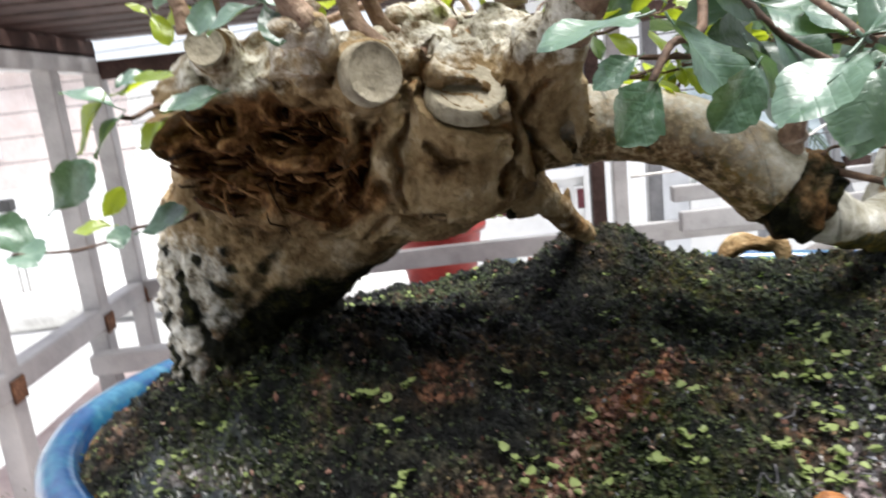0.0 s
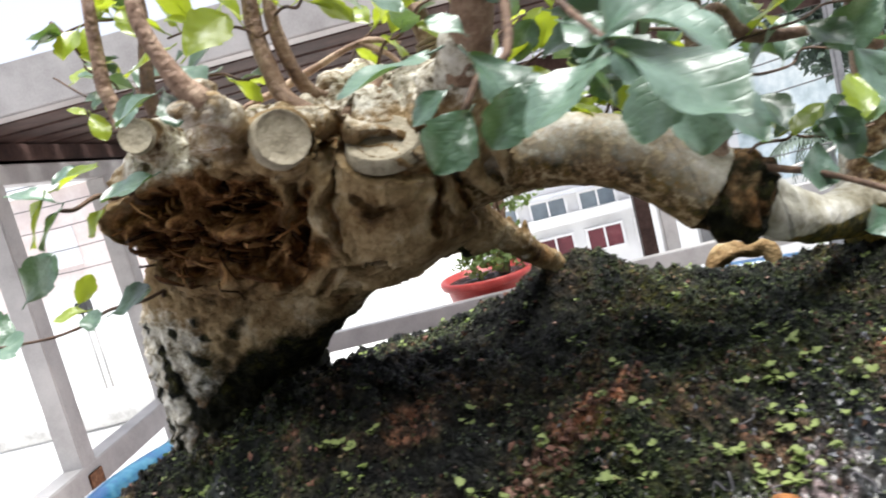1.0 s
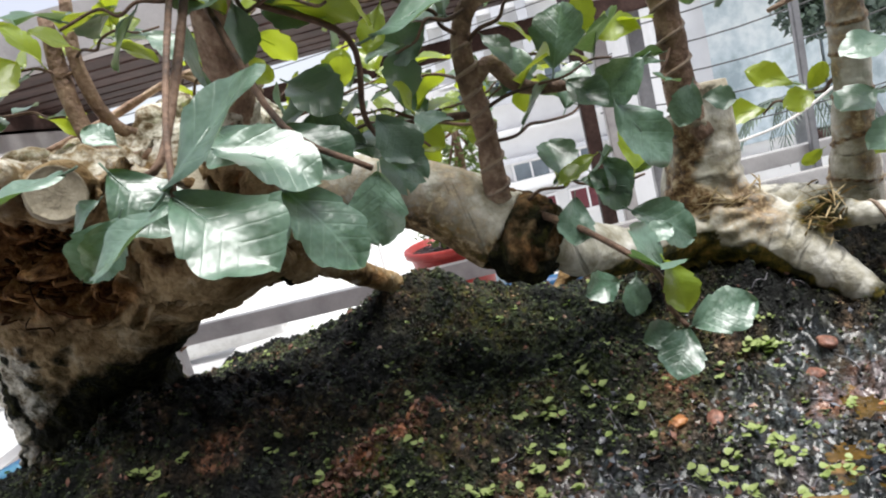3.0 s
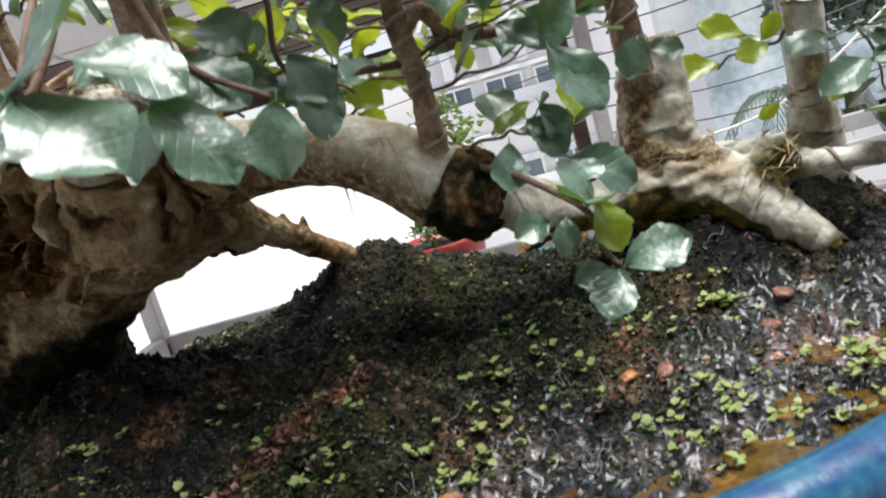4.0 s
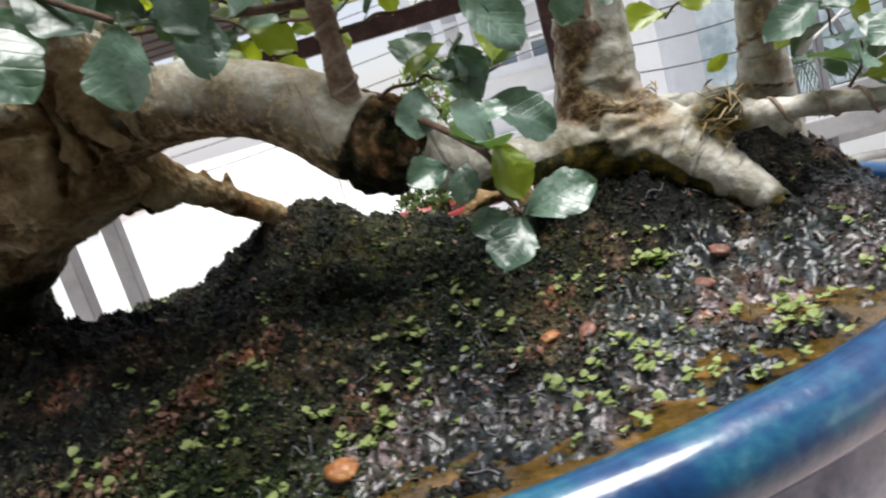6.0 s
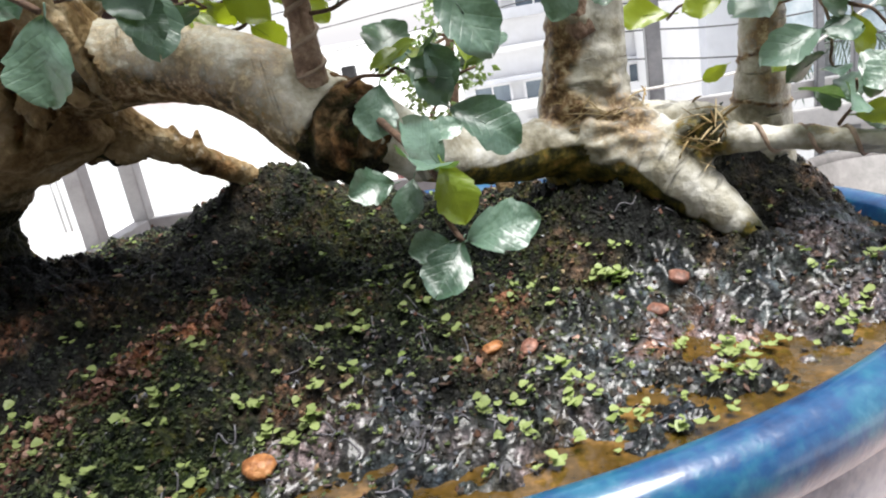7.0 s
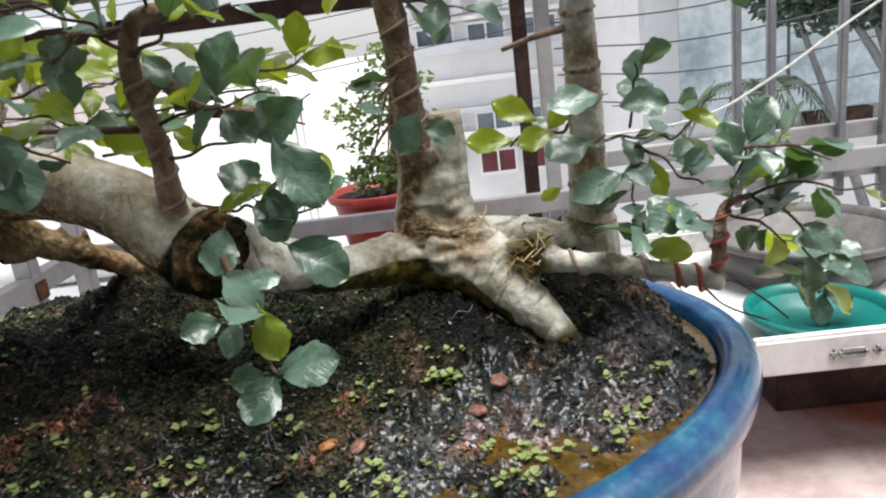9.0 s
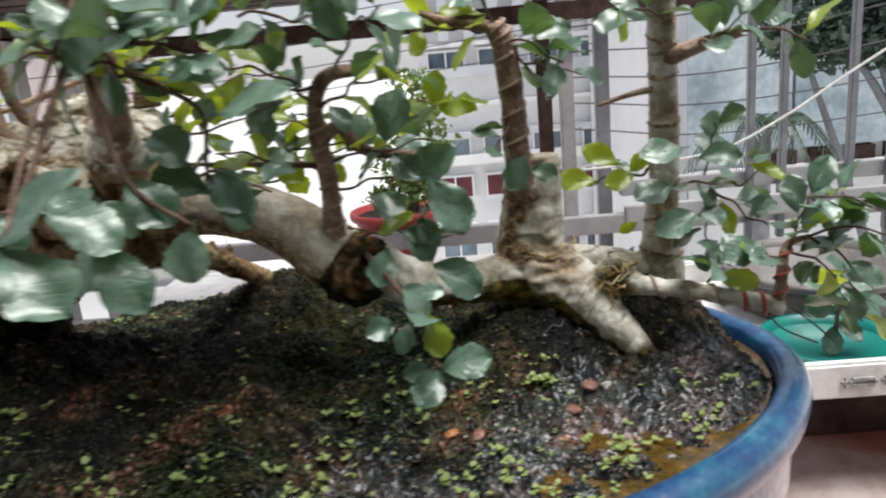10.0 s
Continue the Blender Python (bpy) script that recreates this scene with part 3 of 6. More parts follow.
blob(bm, (-0.055, 0.385, 0.362), (0.05, 0.035, 0.024))
blob(bm, (-0.12, 0.385, 0.345), (0.025, 0.025, 0.022))
blob(bm, (-0.03, 0.40, 0.35), (0.04, 0.035, 0.038))
blob(bm, (0.015, 0.395, 0.33), (0.042, 0.035, 0.048))
blob(bm, (0.0, 0.45, 0.38), (0.035, 0.03, 0.025))
blob(bm, (0.045, 0.42, 0.372), (0.03, 0.03, 0.022))
tube(bm, [(-0.042, 0.40, 0.350, 0.02), (-0.035, 0.36, 0.361, 0.0175), (-0.0235, 0.333, 0.365, 0.0155)], 16)
tube(bm, [(-0.09, 0.40, 0.365, 0.02), (-0.098, 0.37, 0.38, 0.013), (-0.1, 0.353, 0.385, 0.0105)], 16)
tube(bm, [(-0.055, 0.38, 0.36, 0.02), (-0.05, 0.33, 0.375, 0.013), (-0.046, 0.3, 0.387, 0.009)], 14)
blob(bm, (0.055, 0.432, 0.285), (0.012, 0.01, 0.012))
# folds draped under the fork and the lip of an old scar
tube(bm, [(0.048, 0.372, 0.36, 0.007), (0.04, 0.366, 0.335, 0.006), (0.052, 0.372, 0.308, 0.005)], 10)
tube(bm, [(0.06, 0.366, 0.358, 0.006), (0.06, 0.37, 0.33, 0.005), (0.07, 0.378, 0.312, 0.004)], 10)
tube(bm, [(0.075, 0.362, 0.352, 0.005), (0.078, 0.374, 0.325, 0.0045), (0.082, 0.384, 0.31, 0.003)], 10)
tube(bm, [(-0.012, 0.366, 0.372, 0.006), (0.005, 0.358, 0.362, 0.006), (0.03, 0.362, 0.351, 0.005)], 10)
tube(bm, [(-0.015, 0.37, 0.365, 0.007), (-0.02, 0.366, 0.335, 0.006), (-0.01, 0.372, 0.30, 0.005)], 10)
tube(bm, [(0.012, 0.395, 0.312, 0.037), (0.016, 0.374, 0.335, 0.029), (0.0195, 0.360, 0.353, 0.0215)], 22, 4)
tube(bm, [(0.05, 0.39, 0.345, 0.03), (0.066, 0.35, 0.372, 0.014), (0.074, 0.332, 0.388, 0.0115)], 14)


GROOVES = (
    (0.0040, ((-0.003, 0.358), (0.003, 0.347), (0.018, 0.338), (0.037, 0.332))),
    (0.0040, ((0.043, 0.352), (0.040, 0.323), (0.030, 0.302))),
    (0.0035, ((0.059, 0.354), (0.048, 0.338), (0.051, 0.314), (0.057, 0.304))),
    (0.0050, ((-0.025, 0.340), (-0.035, 0.326), (-0.039, 0.310), (-0.052, 0.297))),
    (0.0025, ((-0.001, 0.328), (0.006, 0.320), (0.018, 0.320))),
    (0.0030, ((-0.010, 0.342), (-0.019, 0.326), (-0.016, 0.299))),
    (0.0040, ((-0.017, 0.359), (-0.003, 0.363), (0.004, 0.373))),
    (0.0040, ((0.083, 0.336), (0.082, 0.314), (0.073, 0.307))),
    (0.0040, ((-0.039, 0.350), (-0.055, 0.350), (-0.076, 0.358))),
    (0.0030, ((-0.045, 0.280), (-0.022, 0.292), (0.003, 0.290))),
    (0.0030, ((-0.065, 0.366), (-0.055, 0.371), (-0.041, 0.364))),
    (0.0025, ((0.010, 0.356), (0.023, 0.351), (0.034, 0.340))),
)


def groove(co):
    """Depth and painted shade of the old folds that run over the front of the log."""
    best = 0.0
    for w, line in GROOVES:
        for (x0, z0), (x1, z1) in zip(line, line[1:]):
            dx, dz = x1 - x0, z1 - z0
            s = clamp(((co.x - x0) * dx + (co.z - z0) * dz) / (dx * dx + dz * dz))
            d = math.hypot(co.x - x0 - s * dx, co.z - z0 - s * dz) / w
            if d < 2.2:
                best = max(best, math.exp(-d * d) * min(1, w / 0.0035))
    return best


def old_wood(co, n):
    warp = co + 0.012 * Vector((noise.noise(co * 25), noise.noise(co * 25 + Vector((9, 0, 0))), noise.noise(co * 25 + Vector((0, 9, 0)))))
    big = noise.fractal(co * 28, 1.0, 2.0, 3)
    crease = 1 - abs(noise.noise(Vector((warp.x * 24, warp.y * 24, warp.z * 32))))
    wrinkle = 1 - abs(noise.noise(Vector((warp.x * 80, warp.y * 80, warp.z * 150)) + Vector((4, 4, 4))))
    right = clamp((co.x - 0.05) / 0.025)
    top = clamp((co.z - 0.352) / 0.018)
    flow = noise.noise(Vector((warp.x * 16 + 60 * warp.z, warp.y * 20, warp.z * 14 - 20 * warp.x)))
    rough = 0.35 + 0.65 * max(top, clamp((-0.03 - co.x) / 0.03) * clamp((co.z - 0.285) / 0.02))
    saw = max(near(co, (-0.022, 0.33, 0.365), 0.028), near(co, (-0.1, 0.355, 0.385), 0.02), near(co, (0.0195, 0.356, 0.356), 0.034))
    top *= 1 - saw
    step = 0.006 * rough * big - 0.009 * rough * max(0, crease - 0.88) / 0.12 * (0.25 + 0.75 * clamp(0.4 + big)) - 0.0012 * max(0, wrinkle - 0.86) / 0.14 + 0.0006 * noise.noise(co * 160)
    step += 0.0035 * (1 - abs(flow)) ** 3 + (0.0004 + 0.0014 * top) * noise.noise(co * 90)
    step += top * 0.006 * noise.noise(co * 75)
    step *= (1 - 0.85 * right) * (1 - 0.8 * clamp(1.6 * saw))
    step += right * (0.0008 * noise.noise(co * 60) + 0.0012 * max(0, noise.noise(co * 38 + Vector((2, 0, 7))) - 0.3))
    low = clamp((-0.085 - co.x) / 0.03) * clamp((0.31 - co.z) / 0.03)
    step += low * (0.0032 * noise.noise(co * 105) + 0.0022 * noise.noise(co * 230))
    move = n * step
    # rotten hollow in the front of the burl
    e = ((co.x + 0.088) / 0.052) ** 2 + ((co.z - 0.331) / 0.031) ** 2 + 0.5 * noise.noise(co * 35)
    e2 = ((co.x + 0.05) / 0.035) ** 2 + ((co.z - 0.305) / 0.02) ** 2 + 0.5 * noise.noise(co * 45)
    facing = clamp(-n.y * 1.6) if co.y < 0.43 else 0.0
    hollow = max(clamp((1.1 - e) * 1.6), 0.5 * clamp((1.1 - e2) * 1.6)) * facing
    fibre = noise.noise(Vector((co.x * 38 + 9 * co.z, 2, co.z * 90))) + 0.6 * noise.noise(Vector((co.x * 120, 5, co.z * 60)))
    move += Vector((0, 1, 0)) * hollow * (0.022 + 0.03 * fibre)
    # dark split beside the hollow
    split = clamp(1 - abs(co.x + 0.036 - 0.25 * (co.z - 0.325) + 0.004 * noise.noise(co * 90)) / 0.005) * clamp(1 - abs(co.z - 0.328) / 0.032) * facing
    move += Vector((0, 1, 0)) * 0.022 * split
    rot_and_shade = max(clamp(1.25 - 0.8 * e) * (0.3 + 0.7 * facing), clamp(1.1 - 0.9 * e2) * 0.9 * facing, split)
    rot_and_shade = max(rot_and_shade, 0.85 * near(co, (-0.13, 0.42, 0.205), 0.035), 0.55 * clamp(-fibre) * facing * clamp(1 - abs(co.x + 0.07) / 0.08))
    # moss round the base, plus shade painted on the log's underside
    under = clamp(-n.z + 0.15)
    moss_and_shade = clamp((0.262 - co.z) / 0.05) * clamp((co.x + 0.16) / 0.05) * 1.1 + 0.5 * under * clamp((0.295 - co.z) / 0.03) * (1 - right)
    moss_and_shade += 0.42 * clamp((0.24 - co.z) / 0.04) + 0.2 * clamp(noise.noise(co * 60)) * (1 - right)
    moss_and_shade += 0.75 * low * clamp(2.2 * noise.noise(co * 80) - 0.1)
    cut = groove(co + 0.004 * Vector((noise.noise(co * 60), 0, noise.noise(co * 60 + Vector((7, 7, 7)))))) * clamp(-n.y * 2) if co.y < 0.44 else 0.0
    move += Vector((0, 0.011, 0)) * cut + n * 0.0035 * clamp(1 - abs(cut - 0.22) / 0.18) * (1 if cut > 0.03 else 0)
    # shade painted into folds, creases and wrinkles, in the rot colour
    crease_shade = 1.15 * max(0.0, cut - 0.3) + rough * clamp((crease - 0.93) / 0.06) * (0.35 + 0.4 * clamp(0.4 + big)) * (1 - 0.6 * right) + 0.5 * clamp((wrinkle - 0.95) / 0.04) * clamp(0.5 + 2 * noise.noise(co * 22))
    rot_and_shade = max(rot_and_shade, 0.75 * clamp(crease_shade))
    lichen = (0.5 + 0.3 * clamp((co.x + 0.01) / 0.02)) * top + 0.8 * clamp((-0.108 - co.x) / 0.03) * clamp((0.31 - co.z) / 0.04) + 0.3 * near(co, (-0.1, 0.36, 0.38), 0.03) + 0.5 * near(co, (0.022, 0.354, 0.366), 0.024)
    return move, clamp(rot_and_shade), clamp(moss_and_shade), clamp(lichen)


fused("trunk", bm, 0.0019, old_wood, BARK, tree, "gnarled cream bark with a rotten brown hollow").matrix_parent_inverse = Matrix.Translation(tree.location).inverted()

bm = bmesh.new()
tube(bm, [(0.03, 0.41, 0.335, 0.04), (0.07, 0.40, 0.329, 0.0245), (0.11, 0.395, 0.325, 0.0205), (0.15, 0.387, 0.311, 0.0205), (0.183, 0.383, 0.285, 0.0245)], 18)
tube(bm, [(0.19, 0.388, 0.290, 0.017), (0.22, 0.405, 0.268, 0.0125), (0.252, 0.43, 0.249, 0.0125)], 16)
tube(bm, [(0.322, 0.484, 0.19, 0.024), (0.32, 0.476, 0.235, 0.031), (0.32, 0.47, 0.262, 0.0275), (0.3225, 0.468, 0.295, 0.0225)], 20)
tube(bm, [(0.325, 0.468, 0.28, 0.021), (0.331, 0.468, 0.308, 0.0155), (0.333, 0.468, 0.331, 0.0128)], 18)
tube(bm, [(0.322, 0.465, 0.245, 0.028), (0.352, 0.45, 0.226, 0.0235), (0.376, 0.435, 0.203, 0.0155), (0.393, 0.424, 0.187, 0.0108), (0.405, 0.414, 0.175, 0.0072), (0.412, 0.407, 0.169, 0.005)], 16)
tube(bm, [(0.318, 0.47, 0.24, 0.022), (0.29, 0.453, 0.241, 0.0175), (0.258, 0.432, 0.244, 0.0145), (0.225, 0.408, 0.256, 0.0135), (0.2, 0.392, 0.276, 0.015)], 14)
tube(bm, [(0.34, 0.475, 0.24, 0.02), (0.39, 0.49, 0.235, 0.013), (0.43, 0.497, 0.22, 0.013)], 14)
tube(bm, [(0.428, 0.50, 0.185, 0.026), (0.43, 0.497, 0.225, 0.0195), (0.428, 0.485, 0.27, 0.014), (0.427, 0.474, 0.32, 0.0118), (0.424, 0.466, 0.40, 0.0108), (0.42, 0.46, 0.50, 0.010)], 16)
tube(bm, [(0.314, 0.462, 0.285, 0.016), (0.314, 0.459, 0.318, 0.0125)], 12)
blob(bm, (0.380, 0.445, 0.237), (0.017, 0.014, 0.018))
tube(bm, [(0.365, 0.455, 0.232, 0.012), (0.40, 0.425, 0.235, 0.0072), (0.44, 0.41, 0.231, 0.0066), (0.487, 0.394, 0.222, 0.006)], 12)


FOOT = (Vector((0.345, 0.456, 0.232)), Vector((0.404, 0.418, 0.174)))


def young_wood(co, n):
    step = 0.0013 * noise.fractal(co * 45, 1.0, 2.0, 3) + 0.0006 * noise.noise(co * 200) + 0.0016 * max(0, noise.noise(co * 75 + Vector((5, 1, 3))) - 0.42)
    collar = near(co, (0.335, 0.45, 0.25), 0.04)
    along = co.x if co.x < 0.3 else co.z
    f = FOOT[1] - FOOT[0]
    s = (co - FOOT[0]).dot(f) / f.length_squared
    d = co - FOOT[0] - f * clamp(s)
    low = 0.0
    if 0.3 < co.x < 0.41 and co.y < 0.475 and s > -0.6:
        if s > 0.02:
            along = s * f.length
        low = clamp((d.dot(Vector((-0.76, -0.2, -0.64))) - 0.0125 * (1 - 0.45 * clamp(s)) + 0.003 * noise.noise(co * 80)) / 0.004) * clamp((0.236 - co.z) / 0.01)
    if 0.215 < co.x <= 0.315 and co.z < 0.275:
        low = clamp((0.246 - co.z + 0.004 * noise.noise(co * 70)) / 0.006) * clamp((co.x - 0.215) / 0.02)
    wr = 1 - abs(noise.noise(Vector((co.x * 14, co.y * 14, along * 95))))
    step -= 0.0005 * max(0, wr - 0.86) / 0.14
    step += 0.0045 * collar * noise.noise(Vector((co.x * 75, co.y * 75, co.z * 190)))
    tip = near(co, (0.403, 0.412, 0.176), 0.026)
    clump = near(co, (0.381, 0.438, 0.237), 0.027)
    step += 0.006 * clump * noise.noise(co * 110)
    # real moss patches, with shade painted along lower edges and undersides
    moss_and_shade = 1.1 * low + 1.1 * tip + 0.85 * clump + 0.3 * clamp(-n.z - 0.3) * clamp((0.3 - co.x) / 0.05)
    if co.x < 0.24:
        step *= 0.7
        step += 0.0016 * clamp(1 - abs((co - Vector((0.205, 0.378, 0.262))).length - 0.034) / 0.004)
    scab = clamp(1 - abs(co.x - 0.305 - 0.15 * (co.z - 0.28) + 0.01 * noise.noise(co * 60)) / 0.019) * clamp((co.z - 0.25) / 0.01) * clamp((0.325 - co.z) / 0.02) * (1.0 if co.y < 0.468 else 0.0)
    step += 0.004 * scab * noise.noise(co * 130)
    rot_and_shade = 0.58 * collar + 0.95 * scab + 0.15 * clamp(noise.noise(co * 30) * 2) * clamp((0.36 - abs(co.x - 0.36)) * 9)
    if co.x > 0.405 and co.z > 0.235:
        ring = clamp(1 - abs(math.sin(co.z * 115 + 1.2 * noise.noise(co * 30))) / 0.22)
        rot_and_shade += 0.25 + 0.6 * ring + 0.35 * clamp(2 * noise.noise(co * 55))
        step += 0.0016 * ring
    # arching limb: shade painted in brown and green on faces turned down
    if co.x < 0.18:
        rot_and_shade += 0.36 + 0.25 * clamp(0.3 - n.z)
        moss_and_shade += 0.78 * clamp(0.5 - n.z)
    return n * step, min(1, rot_and_shade), min(1, moss_and_shade), along


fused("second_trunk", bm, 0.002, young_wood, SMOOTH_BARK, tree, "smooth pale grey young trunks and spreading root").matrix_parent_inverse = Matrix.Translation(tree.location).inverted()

# dark healed stump where the arching limb was cut back
bm = bmesh.new()
tube(bm, [(0.180, 0.383, 0.288, 0.0215), (0.190, 0.382, 0.281, 0.0248), (0.199, 0.380, 0.275, 0.0245), (0.206, 0.378, 0.270, 0.020), (0.208, 0.377, 0.269, 0.013)], 24)


def stump_wood(co, n):
    d = (co - Vector((0.212, 0.366, 0.274))).length
    ring = 0.0016 * math.sin(d * 700 + 2 * noise.noise(co * 60))
    step = ring + 0.002 * noise.noise(co * 110) + 0.0012 * noise.noise(co * 240)
    return n * step, clamp(0.5 + 0.4 * noise.noise(co * 50)), clamp(0.68 + 0.45 * noise.noise(co * 45 + Vector((3, 3, 3))) - 8 * ring), 0.0


fused("knot", bm, 0.0016, stump_wood, BARK, tree, "dark ringed healed stump of a cut limb").matrix_parent_inverse = Matrix.Translation(tree.location).inverted()

# prop root under the log, with a ragged dead snag at its upper end
bm = bmesh.new()
tube(bm, [(0.045, 0.425, 0.305, 0.017), (0.062, 0.437, 0.287, 0.0105), (0.08, 0.463, 0.267, 0.009), (0.102, 0.49, 0.243, 0.0078), (0.113, 0.50, 0.222, 0.0085), (0.118, 0.503, 0.205, 0.011)], 14)
blob(bm, (0.042, 0.432, 0.287), (0.013, 0.009, 0.008), (0, 20, 0))
for q in ((0.033, 0.43, 0.282), (0.045, 0.432, 0.2775), (0.053, 0.432, 0.279)):
    blob(bm, q, (0.0045, 0.004, 0.007), (q[0] * 900, 30, 20))
for q in ((0.0745, 0.452, 0.272), (0.0835, 0.462, 0.265)):
    tube(bm, [(*q, 0.006), (q[0] + 0.001, q[1] - 0.001, q[2] + 0.012, 0.0032), (q[0] + 0.0005, q[1] - 0.002, q[2] + 0.018, 0.0018)], 8, 3)


def knobby(co, n):
    step = 0.0014 * noise.fractal(co * 60, 1.0, 2.0, 3) + 0.0009 * noise.noise(co * 190)
    dead = near(co, (0.042, 0.43, 0.28), 0.022)
    return n * step, min(1, 0.18 + 0.5 * noise.noise(co * 50) + 0.5 * dead), min(1, 0.8 * clamp((0.236 - co.z) / 0.014) + 0.75 * dead), 0.3


fused("root", bm, 0.0016, knobby, BARK, tree, "knobby tan prop root").matrix_parent_inverse = Matrix.Translation(tree.location).inverted()

# loose fibres of rotten wood in the hollow
ROTTEN = island_material("rotten_fibre", [(0.0, (0.015, 0.007, 0.003)), (0.4, (0.07, 0.03, 0.012)), (0.8, (0.24, 0.115, 0.045)), (1.0, (0.42, 0.25, 0.12))], 0.8, 0.1)
rnd = random.Random(77)
bm = bmesh.new()
for k in range(150):
    u, w = rnd.gauss(0, 0.55), rnd.gauss(0, 0.5)
    if u * u + w * w > 1.3:
        continue
    x, z = -0.086 + 0.05 * u, 0.328 + 0.029 * w
    y = 0.376 + 0.012 * (1 - u * u - w * w) + rnd.uniform(-0.006, 0.006)
    a0, ln, r = rnd.gauss(-0.5, 0.45), rnd.uniform(0.008, 0.026), rnd.uniform(0.0005, 0.0017)
    dx, dz, dy = math.cos(a0) * ln / 2, math.sin(a0) * ln / 2, rnd.gauss(0, 0.003)
    tube(bm, [(x - dx, y + 0.005, z - dz, r * 0.5), (x - dx * 0.3, y + dy, z - dz * 0.4, r), (x + dx * 0.4, y - dy, z + dz * 0.3, r * 0.9), (x + dx, y + 0.004, z + dz, r * 0.4)], 5, 2, 0.5)
fibres = grown("rotten_fibre", bm, ROTTEN, "crumbling reddish brown rotten wood", False)
fibres["kind"] = "stuff"

# straw-like shreds round the collar of the young trunk
STRAW = island_material("straw_shred", [(0.0, (0.12, 0.075, 0.03)), (0.5, (0.34, 0.25, 0.12)), (1.0, (0.55, 0.45, 0.28))], 0.8, 0.1)
bm = bmesh.new()
for k in range(150):
    if k % 3:
        t = rnd.uniform(-2.9, 0.1)
        x, y, z = 0.325 + 0.0305 * math.cos(t), 0.472 + 0.0305 * math.sin(t), 0.25 + rnd.gauss(0, 0.007)
        dx, dy = -math.sin(t), math.cos(t)
    else:
        x, y, z = rnd.gauss(0.381, 0.01), rnd.gauss(0.432, 0.004), 0.238 + rnd.gauss(0, 0.008)
        t = rnd.uniform(0, 6.3)
        dx, dy = math.cos(t), math.sin(t)
    ln, dz, r = rnd.uniform(0.004, 0.012), rnd.gauss(0, 0.004), rnd.uniform(0.0003, 0.0009)
    tube(bm, [(x - dx * ln, y - dy * ln, z - dz, r * 0.5), (x, y - 0.001, z + 0.001, r), (x + dx * ln, y + dy * ln, z + dz, r * 0.4)], 4, 2)
shreds = grown("bark_fibre", bm, STRAW, "dry straw coloured bark shreds", False)
shreds["kind"] = "stuff"


# ---- leaves and twigs ----
def leaf_mesh(name, width, notch, fold, curl, mat, seed):
    """A blade widest past its middle, with blunt teeth along the margin, folded at the midrib and wavy."""
    rnd = random.Random(seed)
    bm = bmesh.new()
    rows, n = [], 26
    teeth, phase = rnd.uniform(3.0, 4.4), (rnd.random(), rnd.random())
    twist = rnd.uniform(-0.35, 0.35)
    for i in range(n + 1):
        s = i / n
        w = width * (math.sin(math.pi * min(1.0, s ** 1.15)) ** 0.7 * (0.82 + 0.3 * s) + 0.015)
        row = []
        for u in (-1, -0.72, -0.36, 0, 0.36, 0.72, 1):
            saw = (s * teeth + phase[u > 0]) % 1.0
            bite = (0.16 * (1 - saw) ** 1.5 - 0.05) * clamp((s - 0.28) / 0.2) * clamp((1.0 - s) / 0.06)
            x = u * w * 0.5 * (1 - (bite if abs(u) == 1 else 0.3 * bite if abs(u) > 0.5 else 0))
            y = s - notch * (s ** 6) * (1 - abs(u)) * 0.8 + 0.05 * abs(u) ** 2 * (s - 0.3)
            z = fold * abs(x) - curl * s * s + 0.04 * math.sin(8 * s + 2.5 * u + seed) * (0.2 + abs(u)) + twist * x * s
            row.append(bm.verts.new((x, y, z)))
        rows.append(row)
    for p, q in zip(rows, rows[1:]):
        for k in range(6):
            bm.faces.new((p[k], p[k + 1], q[k + 1], q[k]))
    tube(bm, [(0, -0.16, 0.02, 0.014), (0, -0.05, 0.0, 0.014), (0, 0.5, 0.125 * -curl * 2, 0.008)], 5, 2)
    for f in bm.faces:
        f.smooth = True
    me = bpy.data.meshes.new(name)
    bm.to_mesh(me)
    bm.free()
    me.materials.append(mat)
    return me


LEAVES = [leaf_mesh("leaf", 0.66 + 0.04 * k, (0, 0.08, 0, 0.04, 0.1, 0)[k], 0.14 + 0.08 * (k % 3), 0.06 + 0.08 * (k % 4), LEAF, k) for k in range(6)]
YOUNG = [leaf_mesh("leaf", 0.56 + 0.06 * k, 0, 0.22, 0.06 + 0.09 * k, LEAF_YOUNG, 20 + k) for k in range(4)]
leaf_random = random.Random(7)


joined_leaves = {}


def leaf(base, tip, young=False, face=(0, -0.45, 0.9), k=None, joined=False):
    kinds = YOUNG if young else LEAVES
    mesh = kinds[leaf_random.randrange(len(kinds)) if k is None else k]
    d = Vector(tip) - Vector(base)
    size = d.length
    y = d.normalized()
    z = Vector(face)
    z = (z - y * z.dot(y)).normalized()
    x = y.cross(z)
    m = Matrix((x, y, z)).transposed().to_4x4()
    place = Matrix.Translation(base) @ m @ Matrix.Diagonal((size, size, size, 1))
    if joined:
        joined_leaves.setdefault(young, []).append((mesh, place))
        return None
    ob = new("leaf", mesh)
    ob.matrix_world = place
    ob.parent = tree
    ob.matrix_parent_inverse = Matrix.Translation(tree.location).inverted()
    return ob


def branch(points, mat=TWIG, seg=8, name="branch", wobble=0.25):
    return grown(name, tube(bmesh.new(), points, seg, 5, wobble), mat)


